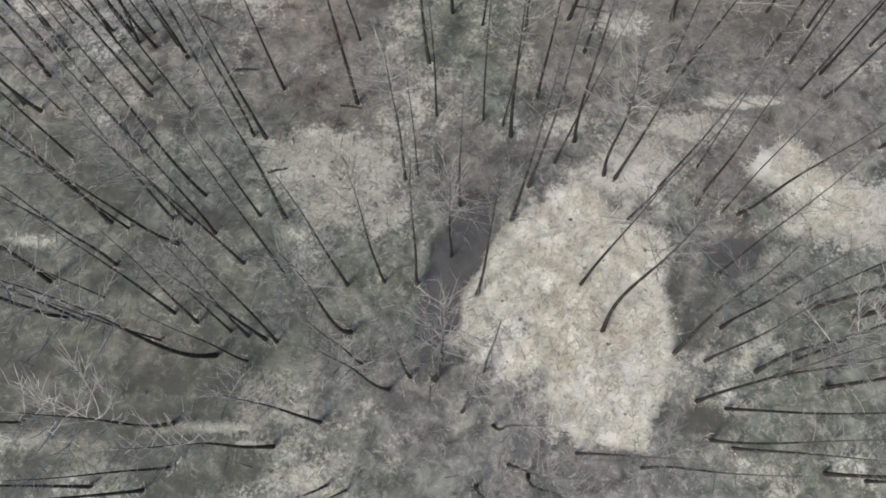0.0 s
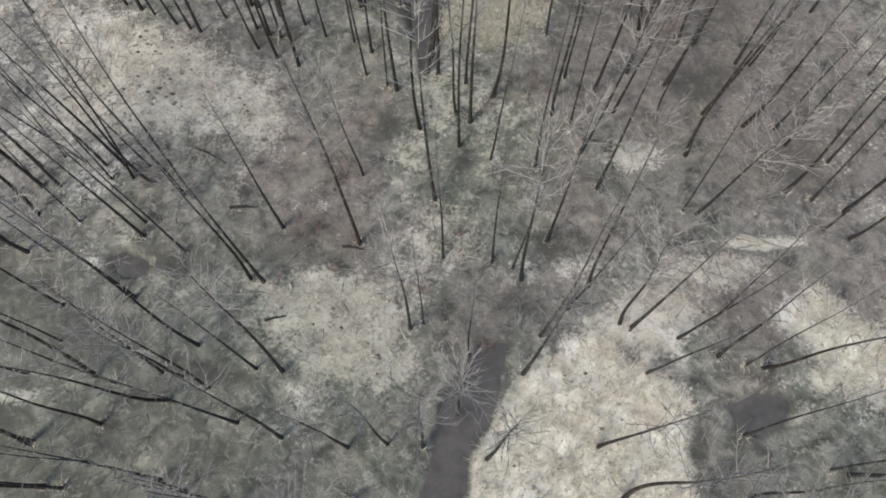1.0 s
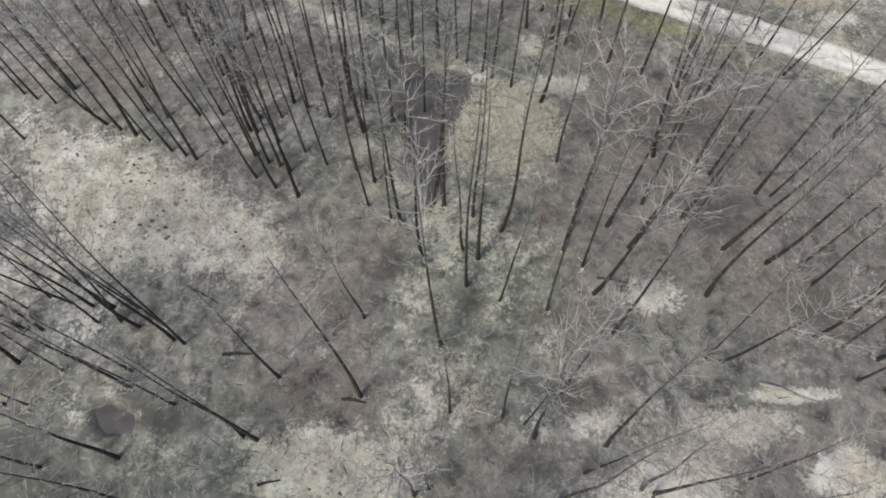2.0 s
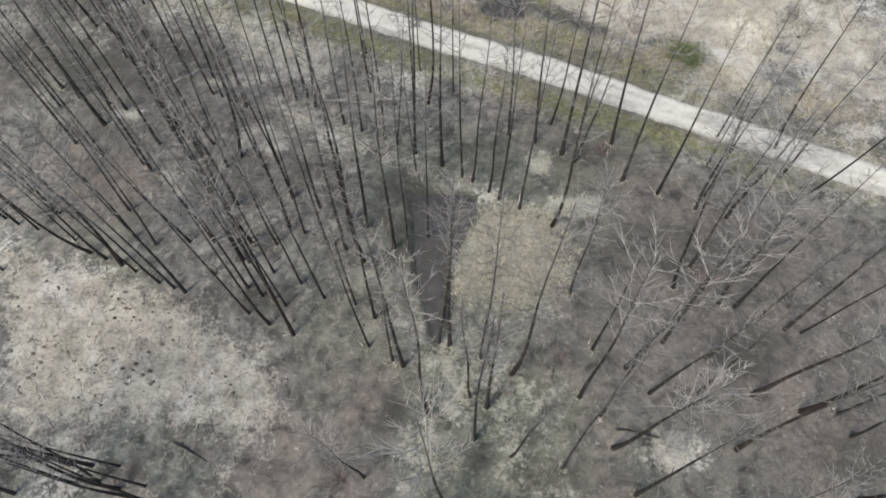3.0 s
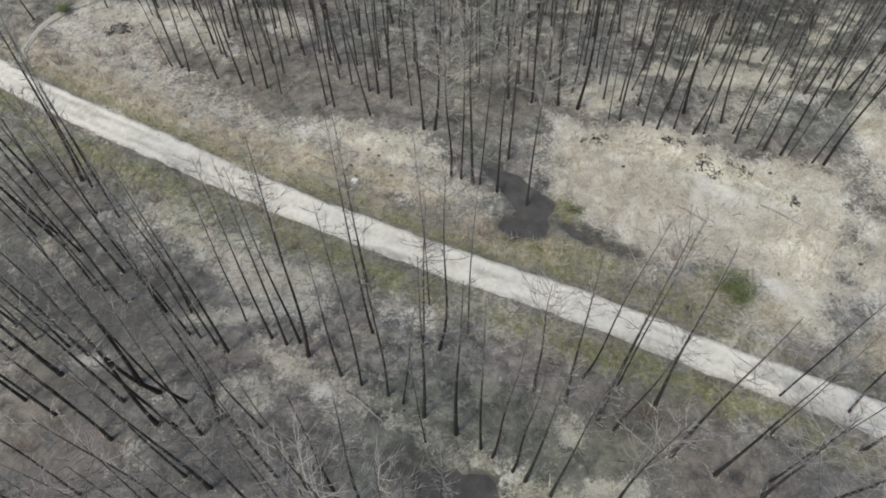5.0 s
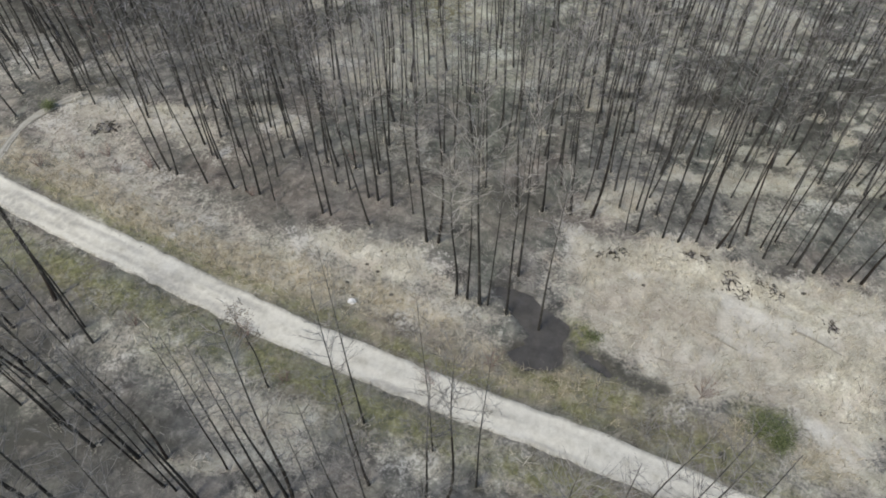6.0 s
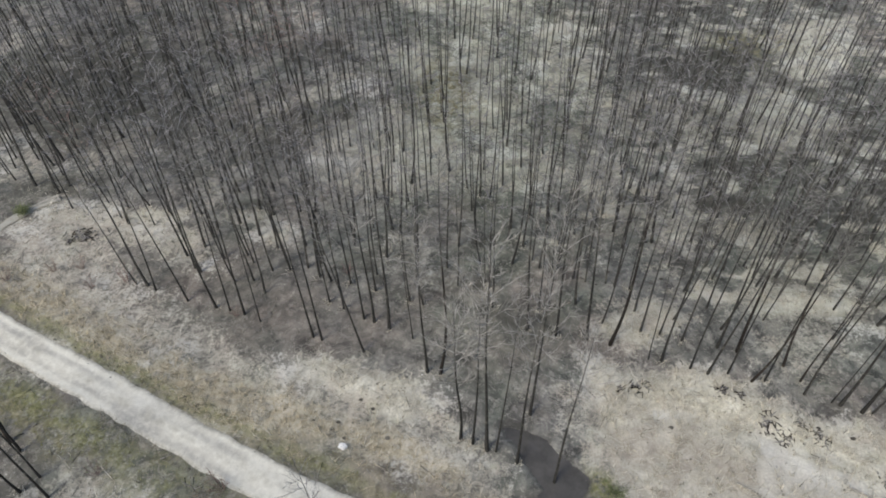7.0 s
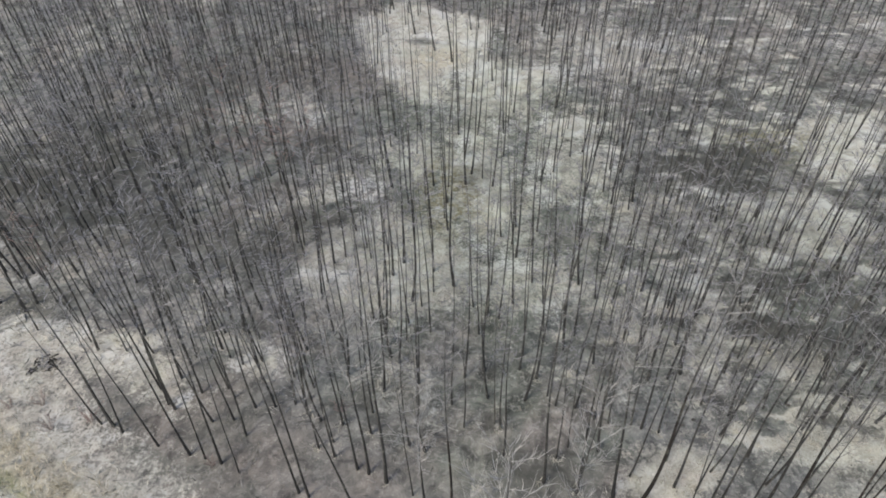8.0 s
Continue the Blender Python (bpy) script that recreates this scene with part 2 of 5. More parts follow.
# brown leaf litter under the brush
BROWN = [(13.4, 52.3, 12, 5, -16, 0.9), (10.5, 29.0, 6, 5, 0, 0.5), (13.5, 36.8, 8, 6, 0, 0.7), (-9.1, 31.2, 6, 5, 0, 0.65), (-24.2, 53.8, 14, 6, -10, 0.5), (23.1, 45.4, 13, 8, -15), (19.4, 32.0, 8, 7, 0, 0.7), (-8.9, 18.1, 5, 3, 10), (4.9, 13.6, 4, 3, 0, 0.8), (32.2, 32.9, 9, 10, 0), (-32.2, 46.9, 5, 4, 0), (-30.1, 91.8, 18, 5, -12, 0.7), (-2.0, 89.8, 6, 3, 0, 0.7), (-34.5, 151.8, 10, 6, 0, 0.8), (-18.3, 149.6, 4, 3, 0), (27.5, 18.3, 8, 4, 0, 0.7), (-10.0, 26.3, 5, 4, 0, 0.7)]
# green grass, warm straw and greenish damp floor
FRESH_SOUTH = [(4.2, 43.6, 3.2, 2.6, 0, 0.3), (4.0, 40.9, 3.0, 2.0, 0, 0.4), (1.5, 44.7, 1.2, 2.2, 0, 0.4), (7.3, 70.3, 3.6, 1.1, -14, 0.9), (2.2, 71.2, 3, 0.9, -16, 0.9), (5.2, 75.8, 0.9, 1.7, 20), (19.7, 69.3, 2, 1.6, 0, 0.8), (0.2, 63.3, 3.5, 0.9, -18, 0.9), (-5.2, 65.8, 3, 0.8, -18, 0.6), (12.1, 60.6, 4, 0.8, -17, 0.8), (19.2, 58.4, 5, 0.8, -17), (26.4, 55.1, 3, 0.9, -17, 0.6)]
FRESH_NORTH = [(-27.5, 73.8, 3, 1, -18, 0.45), (-34.1, 75.4, 3, 0.8, -20, 0.45), (-20.6, 71.7, 4, 1.2, -17, 0.45), (-16.4, 69.9, 3, 0.9, -17, 0.45), (-11.6, 67.6, 2.5, 0.8, -17, 0.45), (-36.7, 82.3, 5, 0.7, -21, 0.7), (-25.8, 78.5, 6, 0.6, -18, 0.8), (-16.0, 75.3, 4, 0.6, -17, 0.7), (-55.6, 83.9, 3, 2, -25), (15.5, 66.5, 4, 1, -16, 0.7), (-30.1, 71.2, 4, 2, -15, 0.4), (-48.9, 79.2, 4, 2, -20, 0.5)]
FRESH = FRESH_SOUTH + FRESH_NORTH
TAN = [(-46.3, 87.2, 6, 1.0, -22), (-37.6, 84.0, 6, 1.2, -22), (-29.0, 81.0, 5, 1.5, -20), (-21.0, 79.4, 5, 1.9, -14), (-13.0, 77.7, 4, 1.2, -15), (-8.0, 76.3, 3, 1.2, -15, 0.8), (33.1, 63.7, 4, 2, 0, 0.8), (23.4, 66.8, 2, 1.5, 0, 0.6), (16.8, 68.3, 2.2, 1.2, 0, 0.5), (-2.1, 73.2, 3, 0.9, -20, 0.6), (5.1, 45.1, 1.8, 1.4, 0, 0.5), (-18.3, 157.4, 4, 3, 0, 0.8)]
DAMP = [(27.7, 121.9, 15, 32, 0, 0.45), (-21.7, 3.8, 24, 15, 0, 0.6), (-19.3, -12.9, 20, 7, 0, 0.7), (35.3, -2.2, 12, 14, 0, 0.6), (-20.1, 67.7, 16, 3, -16, 0.15), (-8.2, 129.8, 15, 32, 5, 0.7), (-3.2, 43.8, 9, 9, 0, 0.4), (2.0, 52.5, 11, 5, -15, 0.6), (3.5, 28.0, 6, 9, 10, 0.7), (8.0, 20.5, 4, 3, 0, 0.5)]
# Pale standing grass, and dark patches for muddy hollows and painted shade, from south to north: x, y, half length,
# half width, turn, thickness
PALE_A = [(-4.2, -12.4, 3.4, 1.4, 7, 0.4), (-10.7, -9.4, 3.5, 0.4, 7, 0.61), (-8.4, -10.4, 1.7, 0.3, 7, 0.61), (-28.9, 3.3, 2.8, 0.6, 7, 0.44)]
PALE_B = [(17.4, 29.5, 2.9, 1.6, 7, 0.5), (28.2, 22.5, 2.7, 0.5, 7, 0.66), (24.1, 19.6, 3.6, 1.4, 7, 0.44), (13.6, 18.9, 2.7, 1.4, 7, 0.44), (5.9, 54.1, 1.6, 1.3, 7, 0.55), (-20.4, 54.4, 2.7, 1.7, 7, 0.44)]
PALE_C = [(-34.3, 55.9, 2.2, 1, 7, 0.44), (37.1, 87.2, 2.4, 5.1, 7, 0.75), (-18.2, 65.8, 3.2, 1.6, 7, 0.62), (-23.2, 61.3, 3.6, 0.9, 7, 0.56), (8.9, 49.9, 2.8, 1.2, 7, 0.62)]
PALE_D = [(-41.7, 84.5, 3.7, 1.8, 7, 0.61), (-24.6, 78.5, 6.2, 1.6, 7, 0.62)]
PALE_E = [(26.0, 96.0, 3.5, 1.5, 7, 0.62), (8.3, 91.7, 3.4, 2.2, 7, 0.56), (-40.6, 100.2, 3.8, 1.3, 7, 0.62), (-30.4, 101.4, 3.2, 1.3, 7, 0.56), (-17.4, 131.3, 2.8, 5.9, 7, 0.61), (-8.8, 122.1, 3.2, 3.4, 7, 0.55)]
PALE_F = [(-27.8, 99.3, 2.6, 2, 7, 0.55), (22.2, 96.0, 3.7, 2, 7, 0.55), (9.7, 93.0, 3.7, 1.8, 7, 0.55), (0.8, 140.9, 4.5, 4, 7, 0.5), (-7.3, 151.6, 9.8, 8, 7, 0.5), (9.4, 161.7, 13, 9.2, 7, 0.45)]
MUD_F = [(-36.4, 56.9, 6, 4, 0, 0.5), (-20.1, 48.8, 8, 4, 0, 0.3), (-14.6, -6.0, 10, 5, 0, 0.55), (-19.3, -12.9, 9, 3, 0, 0.7), (2.2, -11.0, 4, 2, 0, 0.4), (-29.6, 0.9, 6, 8, 0, 0.35), (7.8, 24.3, 7, 3, 0, 0.3)]
PALE_G = [(34.7, 71.8, 8, 8, 0, 0.55), (-10.2, 127.8, 7, 13, 8, 0.42), (-4.1, 111.8, 8, 4, 0, 0.38), (1.7, 133.7, 6, 7, 0, 0.38)]
PALE = PALE_G + PALE_A + PALE_B + PALE_C + PALE_D + PALE_E + PALE_F
# the patch at (4.4, -2.6) is shade painted as dark floor
MUD_SHADE_A = [(-22.9, 15.0, 2.5, 1.4, 7, 0.96), (-31.7, 12.4, 2.9, 2.7, 7, 0.6), (-14.9, -6.8, 6.1, 0.7, 7, 0.96), (-24.3, -5.2, 5.3, 0.8, 7, 0.72), (-18.5, -10.8, 8.2, 1.1, 7, 0.66), (-8.1, -11.7, 1.5, 1.4, 7, 0.72), (4.4, -2.6, 1.8, 2.4, 7, 0.72), (1.9, -6.0, 2.2, 1.5, 7, 0.54), (25.7, -4.3, 3.0, 0.9, 7, 0.96), (23.6, 1.9, 0.8, 2.7, 7, 0.84), (11.3, 20.2, 2.2, 1.6, 7, 0.72), (18.7, -7.9, 2.6, 0.6, 7, 0.6), (31.2, 0.6, 3.6, 0.6, 7, 0.48), (-29.0, 8.5, 4.3, 2.1, 7, 0.54), (-13.3, 0.6, 4.1, 1.9, 7, 0.48)]
MUD_B = [(-21.2, 15.3, 4.1, 1.6, 7, 0.96), (-28.2, 11.8, 3.5, 1.1, 7, 0.6), (-23.6, 7.6, 4.7, 2.1, 7, 0.66), (-12.7, 6.5, 2.5, 0.8, 7, 0.6), (-17.2, 37.9, 3.2, 1.1, 7, 0.66), (-3.1, 46.6, 1.9, 4.8, 7, 0.5), (11.0, 20.0, 1.6, 1.6, 7, 0.72), (23.0, 37.1, 2.0, 2.1, 7, 0.84), (30.9, 30.0, 2.9, 1.9, 7, 0.6), (8.6, 15.2, 1.8, 1.1, 7, 0.72), (2.5, 26.3, 2.9, 2.1, 7, 0.42), (-5.2, 50.7, 3.1, 2.5, 7, 0.78), (-3.4, 44.5, 2.7, 5.0, 7, 0.84), (-4.3, 29.9, 1.2, 1.8, 7, 0.72), (7.7, 26.5, 2.6, 1.0, 7, 0.72)]
MUD_C = [(23.8, 37.9, 2.3, 1.7, 7, 0.72), (-44.9, 62.2, 5.8, 5.4, 7, 0.85), (-35.1, 62.2, 6.9, 5.3, 7, 0.62), (1.9, 74.5, 2.2, 1.3, 7, 0.5), (-1.9, 78.3, 2.3, 1.1, 7, 0.5), (34.7, 78.4, 1.6, 1.2, 7, 0.84), (32.5, 74.0, 1.4, 1.8, 7, 0.72), (14.4, 46.0, 1.8, 0.9, 7, 0.6), (11.2, 56.5, 3.4, 1.6, 7, 0.6), (-46.5, 70.4, 4.0, 6.0, 7, 0.66), (-34.0, 54.0, 5.4, 3.4, 7, 0.48), (-14.2, 50.6, 2.8, 2.0, 7, 0.48), (21.9, 106.7, 5.1, 2.4, 7, 0.84), (31.8, 107.3, 3.5, 2.9, 7, 0.9), (27.3, 117.3, 4.1, 1.8, 7, 0.72)]
# the first patch paints in the shade at the wood's edge
MUD_SHADE_D = [(-53.7, 103.8, 5.9, 3.2, 7, 1), (-35.2, 115.7, 8.5, 5.9, 7, 0.6), (-14.9, 97.5, 3.6, 2.1, 7, 0.6), (-1.9, 91.3, 3.4, 2.3, 7, 0.6), (-40.3, 67.3, 4.3, 4.8, 7, 0.75), (-36.6, 73.6, 2.5, 1.2, 7, 0.6), (33.0, 93.5, 2.3, 2.3, 7, 0.48), (21.3, 134.8, 4.9, 4.2, 7, 1), (-29.6, 133.5, 4.3, 3.2, 7, 0.72), (-49.9, 122.8, 6.8, 5.7, 7, 0.54), (18.7, 149.9, 6.3, 4.6, 7, 0.6), (29.2, 110.5, 2.2, 3.9, 7, 0.72), (6.0, 104.8, 3.2, 0.7, 7, 0.72), (-30.7, 103.0, 3.3, 1.0, 7, 0.72), (-5.8, 126.0, 2.7, 1.7, 7, 0.6)]
MUD_E = [(-50.4, 148.4, 12.4, 6.7, 7, 0.54), (19.3, 113.7, 2.9, 2.0, 7, 0.6), (-53.4, 114.7, 14.2, 7.3, 7, 0.7), (10.1, 107.2, 7.7, 3.8, 7, 0.5), (14.3, 122.5, 10.8, 4.8, 7, 0.5), (-24.8, 118.0, 8.6, 4.7, 7, 0.5), (-36.7, 108.8, 10.1, 3.2, 7, 0.5), (-25.1, -2.7, 6.8, 2.3, 7, 0.5), (-21.7, 1.0, 6.9, 2.4, 7, 0.45), (-19.7, -12.8, 8.5, 2.1, 7, 0.5), (-11.1, -4.6, 4.4, 1.8, 7, 0.4), (19.0, 46.0, 7.9, 2.6, 7, 0.45), (-39.6, 60.4, 6.3, 5.1, 7, 0.45), (-58.3, 125.4, 14.7, 13.6, 7, 0.75), (25.9, 122.6, 8.2, 4.5, 7, 0.5)]
# muddy hollows, some with the shade over them painted in
MUD_SHADE_G = [(-8.4, -12.4, 1.6, 1.0, 20, 1.0), (-15.3, 7.0, 1.7, 0.8, -20, 1.0), (-38.4, 66.0, 3.5, 2.6, -20, 0.8), (-38.6, 61.5, 4, 2.5, 0, 0.8), (-31.0, 64.0, 4.5, 1.8, -15, 0.7), (-25.5, 62.0, 3.0, 1.2, -15, 0.6), (-30.2, 1.1, 4, 2, -20, 0.7), (-27.3, -6.8, 5, 2, -5, 0.7), (-23.8, -13.9, 6, 2, 0, 0.7), (-21.0, -10.1, 9, 2.2, 5, 0.85), (-14.2, -5.9, 6, 1.2, -8, 0.75), (-15.3, -13.9, 8, 1.6, 3, 0.6), (-25.4, -2.6, 7, 2.2, -20, 0.55), (-30.0, 11.4, 5, 3, -30, 0.6), (-19.0, 4.7, 5, 2, -30, 0.45), (7.6, 73.1, 2.2, 0.7, -40, 1.0), (10.3, 71.7, 2.4, 0.8, -12, 1.0), (24.7, 3.2, 3.2, 1.7, 70, 0.6), (23.7, 1.3, 1.6, 1.6, 0, 0.8), (25.2, -5.0, 3.2, 1.2, 0, 0.95), (22.7, 3.9, 0.7, 3.0, 0, 0.9), (19.3, 133.6, 7, 4.5, 0, 1.0), (23.3, 130.7, 6, 3, 0, 0.9), (-21.1, 162.9, 3, 1.5, 0, 1.0), (-10.0, 128.4, 3, 4, 0, 0.6), (-8.7, -11.5, 1.8, 1.2, 0, 0.9)]
MUD_AND_SHADE = MUD_SHADE_G + MUD_F + MUD_SHADE_A + MUD_B + MUD_C + MUD_SHADE_D + MUD_E
# ground that stays free of trees
OPEN = [(13.7, 2.7, 10, 11, 0), (-28.0, 33.3, 15, 5, -14), (19.6, 77.4, 15, 8, -10), (34.8, 74.8, 12, 11, 0), (-22.0, 81.8, 19, 5, -15), (-46.3, 91.7, 10, 6, -30), (-18.3, 157.4, 8, 10, 0), (29.6, 127.8, 7, 4, 20)]
MOSS = [(4.4, 43.1, 3.6, 3.6, 0, 0.3), (-30.0, 80.3, 10, 1.6, -18, 0.45), (-14.0, 75.2, 9, 1.6, -18, 0.4), (5.8, 70.5, 7, 2.2, -14, 0.8), (15.5, 67.3, 8, 2.0, -14, 0.7), (-14.1, 66.1, 12, 1.6, -16, 0.3), (5.6, 61.8, 8, 1.6, -16, 0.6), (19.1, 55.7, 8, 2.2, -16, 0.2), (-40.2, 75.8, 9, 1.6, -22), (-12.2, 124.8, 4, 7, 20), (27.5, 140.5, 6, 4, 0)]
PONDS = [(6.4, 73.4, 1.5, 0.4, -38)]
# Outlined ground, as thickness and corners: pale grass, then still water
FIELDS_A = [
    (1.0, [(6.0, 1.0), (7.0, 5.3), (9.2, 8.7), (12.9, 12.1), (16.4, 12.7), (19.2, 10.3), (21.8, 8.4), (21.4, 5.6), (22.5, 2.9), (22.4, -0.6), (21.0, -4.2), (20.2, -7.0), (15.7, -7.7), (14.0, -5.4), (12.8, -3.4), (10.2, -2.9), (7.5, -1.7), (5.9, -0.8)]),
    (0.44, [(13.6, 12.4), (16.1, 17.9), (20.4, 19.5), (23.7, 16.7), (21.9, 12.4), (17.4, 10.9)]),
    (0.85, [(28.9, 16.2), (32.3, 19.0), (35.9, 17.0), (39.9, 15.4), (39.5, 10.9), (33.3, 10.7), (30.2, 11.3), (33.0, 13.1)]),
]
FIELDS_B = [
    (0.41, [(-14.0, 14.5), (-8.1, 16.8), (-0.9, 14.9), (1.7, 9.1), (-1.5, 5.8), (-6.4, 7.2), (-11.2, 10.1)]),
    (0.40, [(-41.0, 41.5), (-32.5, 39.6), (-22.5, 36.5), (-14.8, 34.3), (-12.7, 29.4), (-13.2, 25.9), (-18.8, 27.0), (-23.3, 27.0), (-29.7, 25.8), (-34.5, 26.2)]),
    (0.62, [(-0.6, 42.3), (-0.4, 44.8), (0.6, 47.2), (2.4, 47.9), (4.5, 48.4), (6.8, 47.4), (8.2, 45.5), (8.5, 42.6), (6.5, 41.6), (4.6, 41.0), (2.4, 40.5), (0.7, 39.9)]),
]
FIELDS_C = [
    (0.55, [(-20.1, 59.5), (-15.2, 56.7), (-8.2, 54.5), (-4.9, 52.6), (0.5, 51.4), (6.7, 49.2), (6.3, 48.4), (0.1, 50.4), (-5.3, 51.5), (-8.5, 53.4), (-15.5, 55.5), (-20.0, 58.3)]),
    (0.95, [(4.2, 85.4), (8.5, 85.8), (13.3, 87.1), (18.9, 85.0), (24.0, 82.3), (25.5, 80.1), (20.3, 80.7), (14.0, 82.5), (8.4, 83.2), (6.3, 80.4)]),
    (0.55, [(3.1, 88.1), (11.2, 86.8), (24.4, 84.2), (32.5, 83.2), (27.5, 64.4), (24.1, 64.9), (21.5, 71.0), (12.5, 71.0), (7.6, 74.7), (4.7, 77.8)]),
]
FIELDS_D = [
    (0.85, [(22.7, 75.3), (31.2, 78.4), (28.5, 68.0), (24.2, 69.4)]),
    (0.37, [(-52.8, 90.8), (-46.3, 94.9), (-35.3, 89.3), (-25.1, 85.1), (-17.2, 85.2), (-9.1, 83.3), (-5.0, 79.8), (-1.7, 77.1), (-2.0, 73.1), (-7.9, 74.1), (-15.4, 76.5), (-22.7, 80.2), (-32.0, 83.3), (-42.3, 87.0)]),
    (0.6, [(-23.0, 83.5), (-17.3, 85.6), (-10.3, 83.8), (-8.3, 80.7), (-11.8, 79.7), (-17.4, 81.1)]),
]
FIELDS_E = [
    (0.36, [(-56.2, 97.6), (-49.5, 102.2), (-41.7, 94.5), (-35.3, 89.3), (-25.1, 85.1), (-21.9, 81.2), (-32.9, 84.3), (-42.6, 87.8), (-53.2, 91.6)]),
    (0.56, [(-33.8, 170.8), (-26.3, 178.1), (-10.0, 170.8), (-10.1, 159.3), (-15.6, 153.6), (-15.3, 144.3), (-21.0, 145.3), (-28.5, 154.1)]),
    (0.45, [(-27.8, 116.5), (-18.8, 123.3), (-11.6, 118.2), (-7.0, 114.2), (-12.5, 105.8), (-20.3, 105.7), (-27.2, 109.6)]),
]
FIELDS_F = [
    (0.6, [(20.1, 127.3), (29.9, 131.4), (35.9, 125.0), (33.0, 121.0), (26.2, 116.9), (21.5, 121.6)]),
    (0.62, [(32.3, 146.1), (44.1, 150.1), (39.4, 135.7), (32.5, 131.7), (29.4, 134.6)]),
    (0.6, [(4.0, 110.6), (7.2, 108.7), (11.3, 107.0), (11.2, 106.0), (6.5, 106.5), (3.4, 108.6)]),
]
FIELDS_G = [
    (0.55, [(18.6, 107.1), (23.8, 107.7), (26.0, 104.6), (20.4, 101.6), (17.5, 104.3)]),
]
FIELDS_H = [
    (0.4, [(-42.4, 78.8), (-31.8, 72.9), (-22.1, 68.9), (-14.4, 63.9), (-15.9, 60.7), (-23.2, 62.9), (-30.3, 68.1), (-37.5, 72.3)]),
    (0.42, [(-56.0, 103.4), (-48.9, 102.6), (-39.5, 101.5), (-34.3, 98.7), (-31.0, 93.0), (-36.9, 94.6), (-46.5, 97.3), (-51.8, 96.7)]),
    (0.4, [(-3.3, 66.9), (1.0, 65.5), (6.2, 63.0), (6.2, 60.2), (0.2, 61.8), (-4.0, 63.7)]),
]
FIELDS = FIELDS_A + FIELDS_B + FIELDS_C + FIELDS_D + FIELDS_E + FIELDS_F + FIELDS_G + FIELDS_H
POOLS_A = [
    (1, [(3.1, 3.5), (3.6, 6.8), (4.7, 9.7), (5.9, 11.3), (7.8, 11.5), (7.6, 8.3), (7.0, 5.3), (5.9, 2.8), (5.7, 0.3), (4.3, -1.0), (3.0, -0.7)]),
    (1, [(25.3, 8.8), (27.0, 10.3), (29.6, 9.7), (29.0, 7.7), (27.4, 6.8), (25.8, 7.1)]),
    (1, [(-25.2, 15.3), (-23.8, 16.1), (-21.8, 15.2), (-21.9, 13.6), (-23.9, 13.4)]),
    (1, [(-5.4, 50.2), (-0.3, 50.2), (0.9, 48.1), (-0.3, 45.0), (-0.7, 42.2), (-0.5, 37.2), (-2.0, 36.2), (-2.9, 39.4), (-3.8, 42.8), (-4.7, 46.5)]),
]
POOLS_B = [
    (1, [(-2.7, 80.4), (0.1, 79.9), (3.0, 77.7), (4.5, 76.9), (3.7, 74.8), (3.7, 72.8), (0.5, 72.2), (-1.1, 74.0), (0.8, 75.5), (-1.0, 77.8)]),
]
POOLS = POOLS_A + POOLS_B
# reddish withered grass
RUSTY = [
    (0.9, [(15.5, 18.2), (19.7, 20.2), (25.4, 19.3), (26.2, 15.4), (22.1, 13.4), (17.5, 14.9)]),
    (1.0, [(3.1, 86.7), (7.9, 83.8), (12.9, 81.7), (18.5, 78.7), (22.9, 76.4), (22.1, 72.1), (17.6, 71.6), (12.6, 71.5), (8.1, 74.8), (5.7, 77.9)]),
    (0.8, [(-55.3, 95.8), (-49.1, 101.2), (-41.7, 94.5), (-35.1, 88.6), (-27.9, 84.8), (-32.9, 84.3), (-42.6, 87.8), (-52.0, 91.7)]),
    (0.7, [(-14.0, 14.5), (-8.1, 16.8), (-0.9, 14.9), (1.7, 9.1), (-1.5, 5.8), (-6.4, 7.2), (-11.2, 10.1)]),
    (0.7, [(-24.8, 157.9), (-16.4, 160.5), (-14.6, 144.4), (-20.0, 143.9)]),
    (0.6, [(-12.5, 24.9), (-6.6, 30.4), (6.2, 30.2), (9.4, 24.8), (7.0, 20.1), (-2.0, 19.1), (-8.9, 21.2)]),
]
WATER_Z = -0.36
# the middle of the track, from west to east
TRACK = [(-130, 124), (-90, 103), (-67, 92.6), (-55, 87.0), (-50.5, 85.1), (-42.5, 82.0), (-36, 79.6), (-28.7, 76.7), (-22.2, 74.2), (-15.8, 72.1), (-10.2, 70.3), (-5, 68.7), (0, 67.4), (6.1, 65.7), (11.2, 64.0), (16, 62.3), (20.7, 60.8), (25.2, 59.5), (35, 56.2), (45, 52.6), (68, 44), (120, 22)]


def track_offset(x, y):
    """Metres from the middle of the track, positive to the north."""
    x, y = np.asarray(x, float), np.asarray(y, float)
    best = np.full(x.shape, 1e9)
    for (ax, ay), (bx, by) in zip(TRACK, TRACK[1:]):
        dx, dy = bx - ax, by - ay
        length = math.hypot(dx, dy)
        t = np.clip(((x - ax) * dx + (y - ay) * dy) / length**2, 0, 1)
        far = np.hypot(x - ax - t * dx, y - ay - t * dy) * np.where((y - ay) * dx - (x - ax) * dy > 0, 1, -1)
        best = np.where(np.abs(far) < np.abs(best), far, best)
    return best


